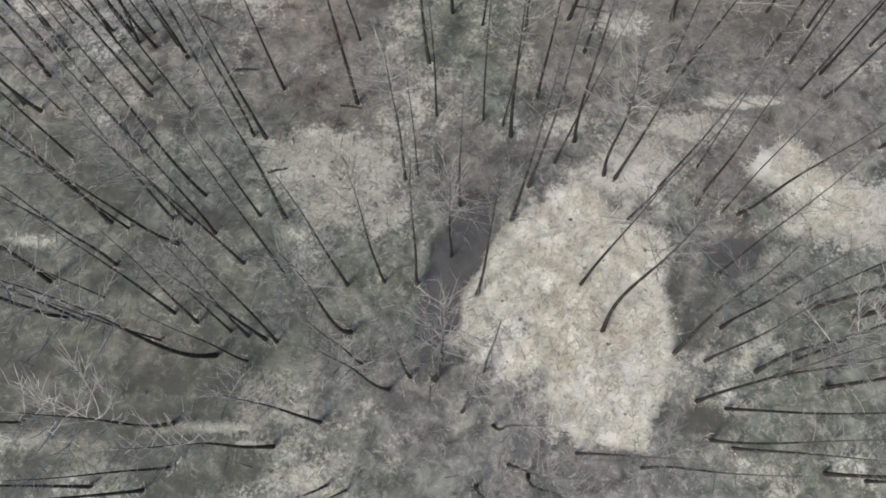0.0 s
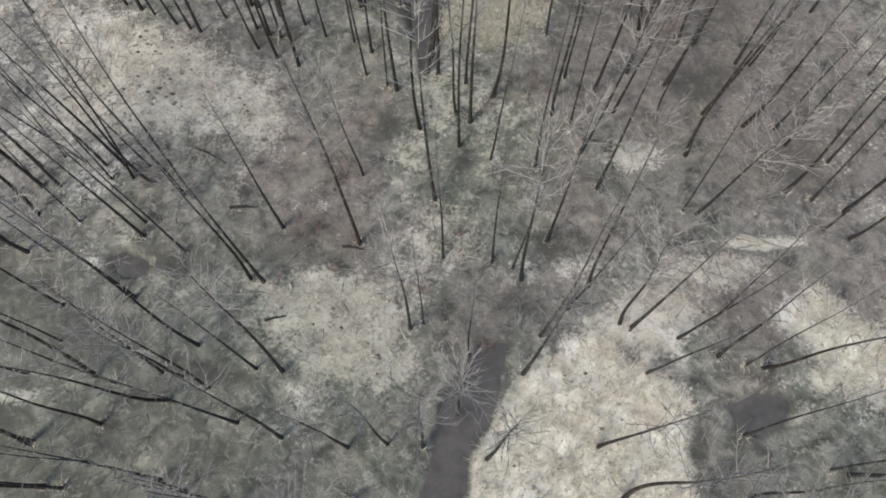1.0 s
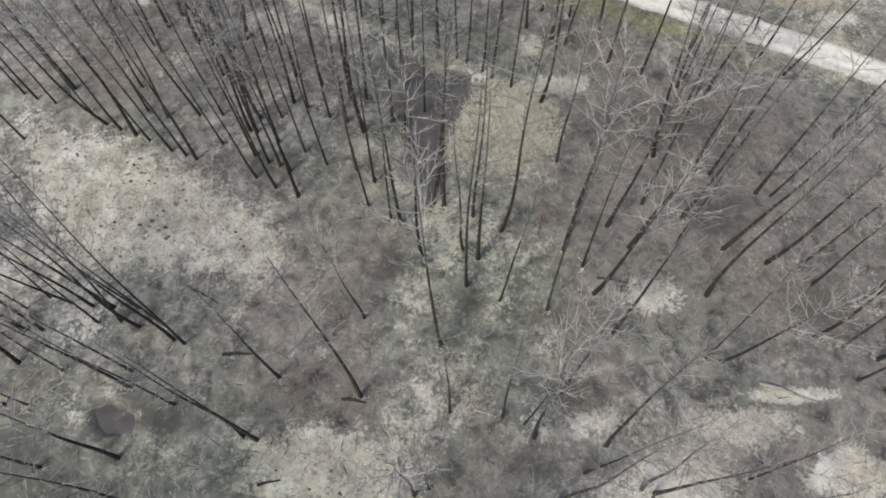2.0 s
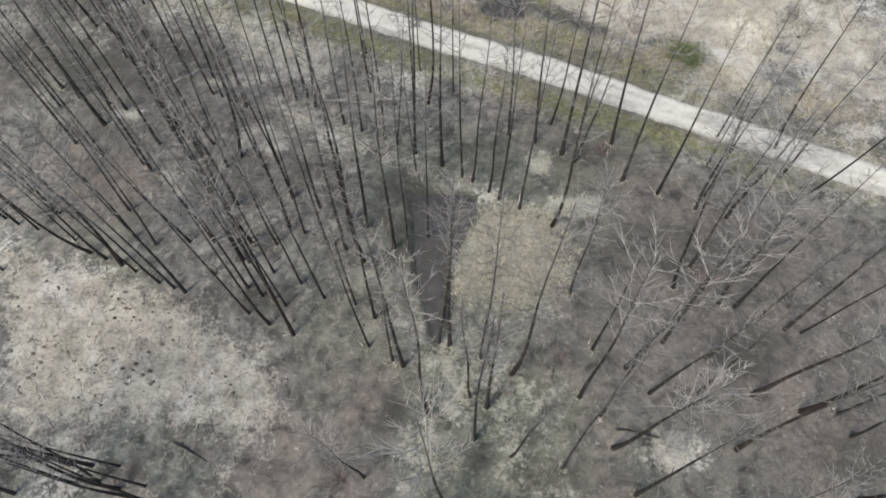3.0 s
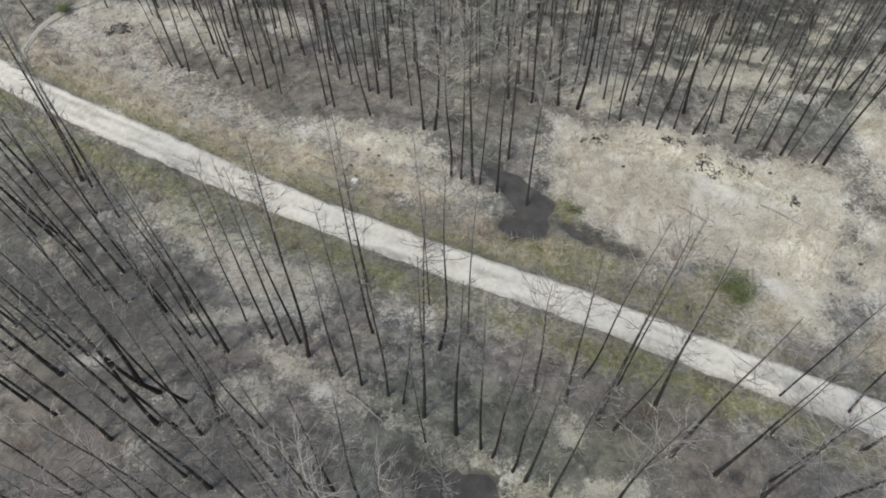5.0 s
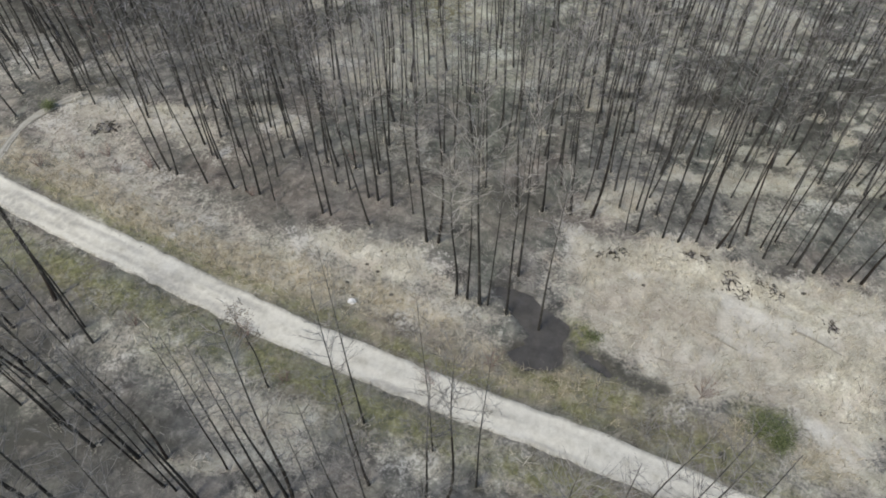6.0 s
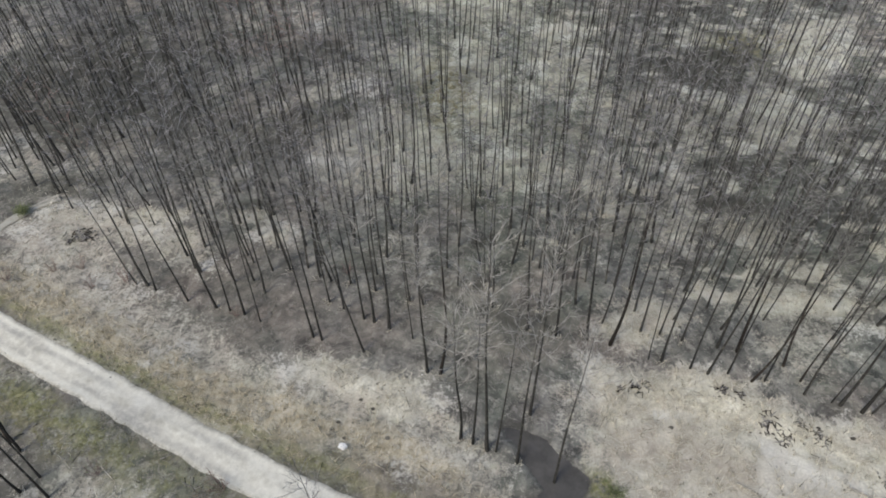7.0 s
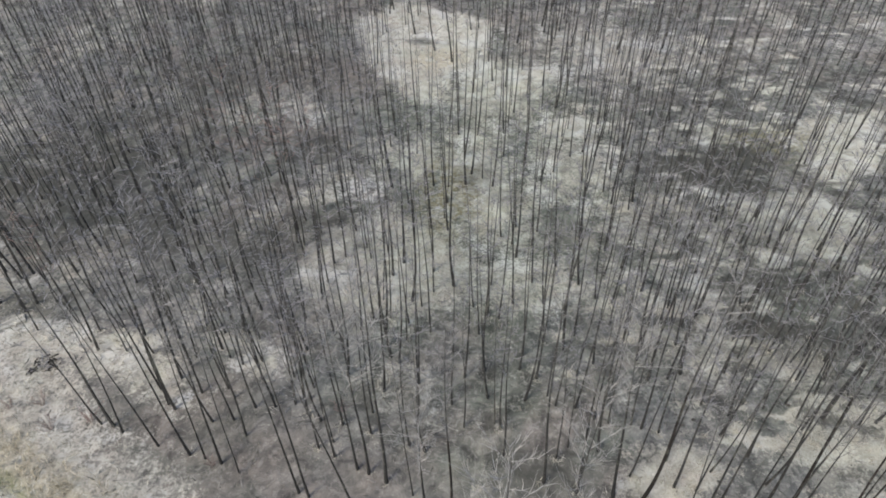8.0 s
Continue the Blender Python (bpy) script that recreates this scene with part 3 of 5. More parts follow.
def land(x, y):
    """Height of the ground, and how much reed, moss, and muddiness with painted shade it bears."""
    x, y = np.asarray(x, float), np.asarray(y, float)
    off = np.abs(track_offset(x, y))
    level = np.clip((off - 1.6) / 3.0, 0, 1)
    z = level * (0.55 * (rough_noise(x, y, 9.0, 11) - 0.5) + 0.38 * (rough_noise(x, y, 1.7, 21) - 0.45))
    wet = np.maximum(blobs(x, y, PONDS, 0.28, 0.6, 31), outline(x, y, POOLS, 0.45, 0.35, 32))
    z = z * (1 - wet) - 0.75 * wet * level
    reed = np.maximum(blobs(x, y, PALE, 0.55, 0.6, 41), outline(x, y, FIELDS, 1.5, 1.1, 42))
    reed = np.maximum(reed, 0.33 * (1 - 0.8 * leafy(x, y)) * np.clip((rough_noise(x, y, 7.0, 51) - 0.52) * 5, 0, 1))
    streaks = np.clip((rough_noise(x * 0.42, y, 2.4, 52) - 0.61) * 7, 0, 1) * np.clip((y - 90) / 6, 0, 1) * np.clip((x + 4 - 0.1 * (y - 90)) / 8 + 0.45, 0.3, 1)
    reed = np.maximum(reed, 0.6 * streaks)
    marsh = np.clip((x - 6) / 10, 0, 1) * np.clip((y - 93) / 6, 0, 1) * np.clip((170 - y) / 12, 0, 1)
    ripple = rough_noise(x * 0.45, y, 1.5, 53)
    reed = np.maximum(reed, 0.62 * marsh * np.clip((ripple - 0.60) * 9, 0, 1))
    side = track_offset(x, y) + 1.2 * (value_noise(x, y, 2.6, 64) - 0.5)
    verge = np.maximum(0.8 * np.clip(1.0 - np.abs(side - 2.6), 0, 1), 0.6 * np.clip(1.2 - np.abs(side + 2.6), 0, 1))
    moss = np.maximum(blobs(x, y, MOSS, 0.5, 0.7, 61), verge * (0.4 + 0.6 * value_noise(x, y, 6.0, 65)))
    fade = np.clip(1 - wet * 1.5, 0, 1)
    mud_shade = np.maximum(blobs(x, y, MUD_AND_SHADE, 0.55, 0.5, 62), 0.75 * marsh * np.clip((0.43 - ripple) * 9, 0, 1))
    return z, reed * fade, moss * fade, np.maximum(wet, np.clip(mud_shade - 0.5 * reed, 0, 1))


def tawny(x, y):
    """Warm straw: in patches, and in a strip along the north side of the track."""
    side = track_offset(x, y) + 1.6 * (rough_noise(x, y, 3.0, 67) - 0.5)
    strip = np.clip(2.3 - np.abs(side - 4.2), 0, 1) * np.clip((12 - np.asarray(x, float)) / 8, 0, 1) * (np.asarray(x, float) > -60)
    return np.maximum(blobs(x, y, TAN, 0.5, 0.6, 65), 0.75 * strip * np.clip(rough_noise(x, y, 4.0, 68) * 3 - 0.7, 0, 1))


def verdant(x, y):
    """Young green: in patches, a thin line along the north edge of the track and broken strips south of it."""
    x, y = np.asarray(x, float), np.asarray(y, float)
    side = track_offset(x, y)
    bend = 0.9 * (rough_noise(x, y, 3.0, 58) - 0.5)
    north = 0.75 * np.clip((1.0 - np.abs(side - 2.55 + bend)) * 1.6, 0, 1) * np.clip(rough_noise(x, y, 5.0, 59) * 3 - 0.6, 0.25, 1)
    south = 0.85 * np.clip((1.7 - np.abs(side + 3.7 + 2 * bend)) * 0.9, 0, 1) * np.clip(rough_noise(x, y, 4.2, 60) * 5 - 1.6, 0, 1)
    reach = np.clip((x + 58) / 8, 0, 1) * np.clip((26 - x) / 8, 0, 1)
    return np.maximum(blobs(x, y, FRESH, 0.5, 0.7, 64), np.maximum(north, south) * reach)


def leafy(x, y):
    return blobs(x, y, BROWN, 0.5, 0.6, 63)


def mesh_object(name, verts, faces, materials, parent=None, label="", smooth=False, slots=None):
    me = bpy.data.meshes.new(name)
    me.from_pydata([tuple(v) for v in verts], [], [tuple(f) for f in faces])
    for m in materials:
        me.materials.append(m)
    if slots is not None:
        me.polygons.foreach_set("material_index", np.asarray(slots, np.int32))
    me.polygons.foreach_set("use_smooth", np.full(len(me.polygons), smooth))
    me.update()
    ob = new(name, me)
    ob.parent = parent
    if label:
        ob["label"] = label
    return ob


def give(ob, name, values):
    a = ob.data.attributes.new(name, "FLOAT", "POINT")
    a.data.foreach_set("value", np.asarray(values, np.float32))


def grid_faces(nx, ny):
    i, j = np.meshgrid(np.arange(nx - 1), np.arange(ny - 1), indexing="ij")
    a = (i * ny + j).ravel()
    return np.stack([a, a + ny, a + ny + 1, a + 1], 1).tolist()


outer = np.array([6, 16, 34, 70, 140, 300, 700, 1500, 2800.0])
gx = np.concatenate([-78 - outer[::-1], np.arange(-78, 66.1, 0.4), 66 + outer])
gy = np.concatenate([-36 - outer[::-1], np.arange(-36, 205.1, 0.4), 205 + outer])
GX, GY = (a.ravel() for a in np.meshgrid(gx, gy, indexing="ij"))
gz, greed, gmoss, gwet_shade = land(GX, GY)
ground = mesh_object("ground", np.stack([GX, GY, gz], 1), grid_faces(len(gx), len(gy)), [GROUND], smooth=True)
give(ground, "reed", greed), give(ground, "moss", gmoss), give(ground, "wet", gwet_shade), give(ground, "brown", leafy(GX, GY))
give(ground, "rust", outline(GX, GY, RUSTY, 2.0, 1.2, 43))
give(ground, "fresh", verdant(GX, GY)), give(ground, "tan", tawny(GX, GY)), give(ground, "damp", blobs(GX, GY, DAMP, 0.35, 0.5, 66))
tagged(ground, "grey-brown forest floor with pale dry grass and wet hollows", "ground", kind="structure")


def build_track(course, broad, label, material):
    """A pale gravel strip with two wheel lines and ragged edges, 3 cm proud of the ground."""
    pts = []
    for (ax, ay), (bx, by) in zip(course, course[1:]):
        count = max(2, int(math.hypot(bx - ax, by - ay) / 0.5))
        pts += [(ax + (bx - ax) * k / count, ay + (by - ay) * k / count) for k in range(count)]
    line = np.array(pts)
    kernel = np.ones(11) / 11
    inner = np.stack([np.convolve(np.pad(line[:, k], 5, "edge"), kernel, "valid") for k in (0, 1)], 1)
    way = np.gradient(inner, axis=0)
    way /= np.linalg.norm(way, axis=1)[:, None]
    side = np.stack([-way[:, 1], way[:, 0]], 1)
    across = np.linspace(-1, 1, 15)
    n, m = len(inner), len(across)
    run = np.arange(n) * 0.5
    half = broad + 0.24 * (rough_noise(run, run * 0, 6.0, 71) - 0.5) + 0.22 * (value_noise(run, run * 0, 1.1, 72) - 0.5)
    xy = inner[:, None] + side[:, None] * (across[None, :, None] * half[:, None, None])
    rut = np.exp(-((np.abs(across) - 0.5) / 0.2) ** 2)
    z = 0.06 + 0.03 * (1 - across**4)[None] - 0.045 * rut[None] + 0.02 * (value_noise(xy[..., 0], xy[..., 1], 0.8, 73) - 0.5) - 0.09 * (np.abs(across) > 0.99)[None]
    ob = mesh_object("road", np.concatenate([xy, z[..., None]], 2).reshape(-1, 3), grid_faces(n, m), [material], smooth=True)
    give(ob, "crown", np.tile(np.exp(-(across / 0.22) ** 2), n))
    lane, along = np.meshgrid(across, run)
    give(ob, "streak", np.clip((0.6 * value_noise(along * 0.12, lane * 1.5, 0.55, 74) + 0.4 * value_noise(along * 0.3, lane * 1.5, 0.8, 75) - 0.5) * 5, 0, 1).ravel())
    give(ob, "verge", np.tile(np.clip((np.abs(across) - 0.76) / 0.22, 0, 1), n))
    tagged(ob, label, "road", kind="structure")


build_track(TRACK, 1.7, "pale gravel forest track with two worn wheel lines", ROAD)
build_track([(-57.3, 88.6), (-57.0, 92.9), (-57.3, 95.9), (-56.0, 98.7), (-53.8, 101.3), (-51.4, 102.9)], 0.5, "narrow pale footpath that leaves the track", DIRT)


def pond(x, y, rx, ry, turn):
    """A flat sheet of water that the banks cut off."""
    ring = [(2.2 * rx * math.cos(a), 2.2 * ry * math.sin(a)) for a in (k * math.tau / 28 for k in range(28))]
    c, s = math.cos(radians(turn)), math.sin(radians(turn))
    verts = [(x, y, WATER_Z)] + [(x + u * c - v * s, y + u * s + v * c, WATER_Z) for u, v in ring]
    ob = mesh_object("water", verts, [(0, 1 + k, 1 + (k + 1) % 28) for k in range(28)], [WATER])
    tagged(ob, "still dark water in a muddy forest hollow", "water", kind="structure")


def pool(corners):
    """A flat sheet of water that reaches a little under the banks round its outline."""
    mx, my = (sum(c) / len(corners) for c in zip(*corners))
    verts = [(x + (x - mx) * 0.9 / math.hypot(x - mx, y - my), y + (y - my) * 0.9 / math.hypot(x - mx, y - my), WATER_Z) for x, y in corners]
    ob = mesh_object("water", verts, [tuple(range(len(verts)))], [WATER])
    tagged(ob, "still dark water in a muddy forest hollow", "water", kind="structure")


for p in PONDS:
    pond(*p)
for _, corners in POOLS:
    pool(corners)
for k, ob in enumerate([o for o in scene.objects if o.name.startswith("water")]):
    ob.location.z = -0.004 * k


# ---- trees ----
class Shape:
    """Grows a mesh out of tapered tubes."""

    def __init__(self):
        self.verts, self.faces, self.slots = [], [], []

    def cone(self, p, q, r):
        """A twig: three sides that run to a point."""
        ahead = (q - p).normalized()
        u = ahead.orthogonal().normalized() * r
        v = ahead.cross(u)
        n = len(self.verts)
        self.verts += [p + u, p - u * 0.5 + v * 0.87, p - u * 0.5 - v * 0.87, q]
        self.faces += [(n, n + 1, n + 3), (n + 1, n + 2, n + 3), (n + 2, n, n + 3)]
        self.slots += [0, 0, 0]

    def tube(self, points, radii, sides, slot=0):
        first = len(self.verts)
        for k, (p, r) in enumerate(zip(points, radii)):
            ahead = (points[min(k + 1, len(points) - 1)] - points[max(k - 1, 0)]).normalized()
            u = ahead.orthogonal().normalized()
            v = ahead.cross(u)
            for s in range(sides):
                a = math.tau * s / sides
                self.verts.append(p + (u * math.cos(a) + v * math.sin(a)) * r)
        for k in range(len(points) - 1):
            for s in range(sides):
                a, b = first + k * sides + s, first + k * sides + (s + 1) % sides
                self.faces.append((a, b, b + sides, a + sides))
                self.slots.append(slot)
        self.verts.append(points[-1] + (points[-1] - points[-2]) * 0.05)
        tip, last = len(self.verts) - 1, first + (len(points) - 1) * sides
        for s in range(sides):
            self.faces.append((last + s, last + (s + 1) % sides, tip))
            self.slots.append(slot)


def stem_line(rng, height, sweep, crook):
    """The line of a trunk: nearly straight, bent at the foot, wavering above."""
    turn, bend = rng.uniform(0, math.tau), rng.uniform(0, math.tau)
    w1, w2 = rng.uniform(0, math.tau), rng.uniform(0, math.tau)
    line = []
    for k in range(17):
        h = (k / 16) ** 1.15
        lean = sweep * (1 - math.exp(-h * 6)) + sweep * 0.5 * h
        x = lean * math.cos(turn) + crook * (math.sin(h * 8 + w1) - math.sin(w1)) * math.cos(bend)
        y = lean * math.sin(turn) + crook * (math.sin(h * 6 + w2) - math.sin(w2)) * math.sin(bend)
        line.append(Vector((x, y, h * height)))
    line[0].z = -0.35
    return line


def grow(seed, height=20.0, girth=0.17, sweep=0.5, crook=0.12, limbs=34, reach=2.6, start=0.5, twigs=10, sides=7, rise=0.9, thick=0.013, joints=4, swap=0.52, limb=1.0, wild=0.2, fine=False):
    """Trunk and crown of a bare tree as two shapes; the crown holds the thin leader, its limbs and twigs."""
    rng = random.Random(seed)
    line = stem_line(rng, height, sweep, crook)
    trunk, crown = Shape(), Shape()
    radii = [girth * (1 - 0.9 * (p.z / height) ** 0.75) for p in line]
    radii[0], radii[1] = girth * 1.22, girth * 1.0
    cut = next(k for k, p in enumerate(line) if p.z > swap * height)
    trunk.tube(line[: cut + 1], radii[: cut + 1], sides)
    crown.tube(line[cut:], [0.97 * r for r in radii[cut:]], max(4, sides - 2), 1)

    def at(h):
        k = next(i for i in range(16) if line[i + 1].z >= h * height - 1e-6)
        return line[k].lerp(line[k + 1], (h * height - line[k].z) / (line[k + 1].z - line[k].z))

    for b in range(limbs):
        h = start + (0.985 - start) * (b + rng.random()) / limbs
        turn = b * 2.4 + rng.uniform(-0.6, 0.6)
        long = reach * (1.1 - h) ** 0.55 * rng.uniform(0.5, 1.2) * 1.5
        if h < start + 0.12:
            long *= rng.uniform(0.2, 0.8)
        out = Vector((math.cos(turn), math.sin(turn), rng.uniform(0.3, 1.0) * rise))
        p, step, pts, ways = at(h), long / joints, [at(h)], []
        for k in range(joints):
            out = (out.normalized() + Vector((rng.uniform(-wild, wild), rng.uniform(-wild, wild), rng.uniform(-0.3, 1.0) * wild))).normalized()
            p = p + out * step
            pts.append(p)
            ways.append(out)
        wide = limb * max(0.016, girth * 0.25 * (1.1 - h) ** 0.5)
        crown.tube(pts, [wide * (1 - 0.82 * k / joints) for k in range(joints + 1)], 3)
        for w in range(twigs):
            k = rng.uniform(0.5, joints - 0.05)
            q, d = pts[int(k)].lerp(pts[int(k) + 1], k - int(k)), ways[int(k)]
            d = (d + Vector((rng.uniform(-0.75, 0.75), rng.uniform(-0.75, 0.75), rng.uniform(-0.3, 0.5)))).normalized()
            size = long * rng.uniform(0.18, 0.5)
            if fine:
                bend = (d + Vector((rng.uniform(-0.3, 0.3), rng.uniform(-0.3, 0.3), rng.uniform(0.0, 0.4)))).normalized()
                crown.tube([q, q + d * size * 0.5, q + d * size * 0.5 + bend * size * 0.6], [thick, thick * 0.7, thick * 0.3], 3)
            else:
                crown.cone(q, q + d * size, thick * rng.uniform(0.7, 1.2))
    return trunk, crown


def tree_master(seed, bark, twig, label, group, **how):
    trunk, crown = grow(seed, **how)
    root = tagged(new("tree"), label, "tree", group)
    mesh_object("trunk", trunk.verts, trunk.faces, [bark], root, smooth=True)
    mesh_object("crown", crown.verts, crown.faces, [twig, UPPER_BARK], root, "thin bare grey twigs", slots=crown.slots)
    return root


SLENDER_LABEL = "tall slender leafless tree with a dark trunk on damp ground"
SLENDER = [tree_master(100 + k, (BARK, BARK, BARK, BROWN_BARK)[k % 4], (TWIG, PALE_TWIG, TWIG)[k % 3], SLENDER_LABEL, "slender trees of the wet wood", girth=0.11 + 0.014 * (k % 5), sweep=(0.08, 0.15, 0.22, 0.46)[k % 4], crook=0.05 + 0.03 * (k % 4), limbs=30 + 2 * (k % 4), reach=1.9 + 0.3 * (k % 3), start=0.48 + 0.05 * (k % 3)) for k in range(12)]
SPREADING = [tree_master(300 + k, BARK, WHITE_TWIG, "leafless tree with a wide crown of pale branches", "spreading trees", girth=0.165, sweep=0.3, crook=0.15, limbs=30, reach=3.7, start=0.45, twigs=13, height=17, rise=0.7, thick=0.019, joints=6, limb=1.1, wild=0.17, fine=True) for k in range(4)]
CANDELABRA = [tree_master(330 + k, BARK, WHITE_TWIG, "tall leafless tree with pale upswept branches", "pale-topped trees", girth=0.15, sweep=0.25, crook=0.1, limbs=24, reach=3.2, start=0.56, twigs=11, rise=1.15, thick=0.016, joints=5, wild=0.15, fine=True) for k in range(3)]
USED = set()


def plant(master, x, y, height, lean=0.0, to=0.0, stout=1.0, rng=random):
    """Stands a tree at x, y, leaning by some degrees towards a heading."""
    z = float(land(np.array([x]), np.array([y]))[0][0])
    full = 17.0 if master in SPREADING else 20.0
    s = height / full
    wide = s * stout * rng.uniform(0.8, 1.2)
    tilt = Matrix.Rotation(radians(to), 4, "Z") @ Matrix.Rotation(radians(lean), 4, "Y") @ Matrix.Rotation(rng.uniform(0, math.tau), 4, "Z")
    m = Matrix.Translation((x, y, z)) @ tilt @ Matrix.Diagonal((wide, wide, s, 1))
    if master in USED:
        return copy_thing(master, m)
    USED.add(master)
    master.matrix_basis = m
    return master


# ---- planting ----
# Stands of trees from south to north: x, y, lean east, lean north in degrees
STAND_A = [
    (-17.0, -14.7, 0, 0), (-19.3, -14.6, 0, 2), (-15.5, -14.4, 0, 0), (-0.8, -12.7, 0, 0), (-13.9, -12.6, 0, -1), (-2.2, -12.5, 1, -1),
    (8.6, -11.4, 0, 0), (-25.7, -10.8, 0, -2), (-6.6, -10.3, 0, -2), (12.3, -10.0, 0, -1), (10.8, -9.6, 0, -1), (-14.4, -9.5, 0, 0),
    (20.5, -8.7, 0, -1), (15.7, -8.2, 0, -1), (-3.5, -8.2, 0, -1), (36.7, -7.7, 0, 1), (33.8, -7.5, 0, 1), (9.4, -6.9, 1, -1),
    (27.2, -6.5, 0, -3), (7.0, -6.2, 0, 0), (25.5, -6.1, 0, -1), (1.3, -5.2, -1, -2), (-9.8, -4.3, 0, 0), (2.8, -4.1, 0, 0),
]
STAND_B = [
    (-12.3, -4.1, 0, 0), (4.6, -4.1, 0, 0), (26.6, -3.7, 0, -4), (-1.0, -3.5, -1, -1), (-16.8, -3.5, 0, -2), (24.5, -3.4, 0, 1),
    (8.3, -3.0, 0, 0), (-24.5, -2.7, 0, -1), (-23.2, -2.7, 0, 0), (-7.8, -2.6, 2, 2), (-8.7, -2.5, 0, 0), (-10.1, -2.4, 3, 3),
    (-11.5, -2.2, 2, 3), (-14.3, -1.8, 3, 4), (-16.2, -1.3, 1, 2), (33.9, -1.3, 0, 0), (-2.3, -1.1, 0, 0), (30.3, -0.9, 1, -3),
    (28.9, -0.7, 0, 0), (-22.0, -0.7, 0, -1), (25.1, -0.3, -1, 2), (-26.6, 0.0, 0, 0), (22.8, 0.1, -3, 3), (-26.3, 0.3, 2, 4),
]
STAND_C = [
    (31.8, 0.5, -1, 3), (17.2, 1.1, 0, 0), (-21.8, 2.0, 0, 0), (26.3, 2.4, 0, 0), (-3.1, 2.5, -1, -1), (-8.1, 2.6, 1, 1),
    (7.2, 2.9, 0, 0), (-0.2, 3.1, 1, 0), (2.4, 3.2, 2, 0), (-11.6, 3.3, -1, -1), (-17.3, 4.4, -1, -2), (36.7, 4.5, 1, -2),
    (15.3, 4.7, 1, -1), (33.3, 4.8, 1, -2), (32.2, 5.0, 0, 0), (-21.6, 5.2, 0, 0), (-23.2, 5.5, 1, 2), (-14.4, 5.5, 0, 0),
    (4.8, 5.9, -1, 0), (-16.6, 6.2, 1, 1), (-18.2, 6.4, 3, 4), (26.1, 6.8, -1, 1), (-9.0, 7.5, 2, 1), (-11.1, 7.5, 0, 0),
]
STAND_D = [
    (-16.0, 8.8, 1, 1), (9.4, 9.5, 1, 0), (5.0, 10.3, 0, 0), (18.8, 10.6, 3, -2), (-27.6, 10.7, 1, 2), (-22.0, 12.0, 1, 1),
    (27.6, 12.0, 2, -2), (0.3, 12.0, -1, 0), (26.4, 12.1, -2, 1), (1.3, 12.5, 0, 0), (24.3, 12.5, -2, 1), (10.5, 12.6, 0, 0),
    (21.2, 13.6, 2, -1), (17.6, 14.1, 1, -1), (16.7, 14.3, -2, 1), (-12.0, 14.5, 0, 0), (-13.1, 14.6, -1, -1), (-31.8, 14.8, 0, 0),
    (12.5, 14.9, 3, -1), (-30.0, 15.0, 0, 0), (-33.4, 15.2, 2, 3), (24.3, 15.8, -4, 2), (-19.0, 16.4, 0, 0), (14.1, 17.1, -1, 0),
]
STAND_E = [
    (8.7, 17.1, -1, 0), (-22.8, 17.3, -1, -1), (-28.3, 17.9, 2, 3), (7.9, 18.0, 2, 0), (-32.0, 18.1, 0, 1), (2.2, 18.2, -1, 0),
    (6.2, 18.3, -1, 0), (-22.9, 18.5, -1, -1), (-4.8, 18.6, -3, -1), (39.5, 19.3, 2, -3), (-11.4, 19.4, 0, 0), (10.6, 20.7, 1, 0),
    (-32.6, 20.8, 0, 1), (-31.0, 20.9, 1, 1), (-33.4, 21.2, 1, 1), (-19.5, 21.2, 2, 2), (-20.4, 21.4, -1, -1), (-26.9, 22.1, 2, 2),
    (-23.4, 22.1, 1, 1), (-25.1, 22.4, 5, 4), (-21.5, 22.5, 0, -2), (0.9, 23.3, -1, 0), (-27.8, 23.4, -2, -2), (-26.0, 23.5, -1, -3),
]
STAND_F = [
    (-29.6, 23.5, -4, -5), (35.2, 23.6, 0, 0), (-31.5, 23.7, 5, 4), (-24.0, 23.7, -1, -3), (33.2, 24.2, -1, 1), (22.8, 24.5, 3, -2),
    (21.7, 24.7, -4, 1), (-5.5, 24.9, -4, -2), (14.4, 25.9, 0, 0), (35.0, 26.1, -1, 1), (32.4, 26.8, -3, 2), (9.1, 27.2, 0, 0),
    (30.3, 27.4, -3, 1), (5.2, 27.6, 2, -1), (2.4, 28.6, 1, 0), (12.8, 29.1, 2, -2), (39.6, 29.5, -1, 1), (-1.2, 29.9, 0, 0),
    (22.0, 30.0, 1, -1), (34.1, 30.7, -4, 2), (3.1, 31.1, 0, 0), (11.8, 31.4, -1, 0), (1.8, 31.7, -1, 0), (30.5, 31.9, -2, 1),
]
STAND_G = [
    (10.2, 32.7, -1, 0), (26.9, 33.4, 0, 0), (29.7, 33.5, 1, -1), (15.6, 33.6, 4, -3), (-3.8, 33.7, -1, 0), (-4.7, 34.0, 2, 0),
    (4.8, 34.0, 0, 0), (19.4, 34.1, 0, 0), (23.4, 34.3, 2, -2), (2.3, 35.0, 1, 0), (-6.8, 35.0, -1, 0), (-13.1, 35.3, 0, 0),
    (13.8, 35.5, 2, -1), (-0.3, 35.8, 1, 0), (-1.2, 35.9, 4, 0), (-15.3, 36.1, 1, 0), (11.1, 36.7, 0, 0), (-17.2, 36.8, -2, -1),
    (20.1, 37.0, 2, -1), (-6.7, 37.5, 1, 0), (-14.3, 37.8, -1, -1), (16.7, 37.9, -2, 1), (-1.2, 38.0, 1, 0), (-23.1, 38.1, -1, -1),
]
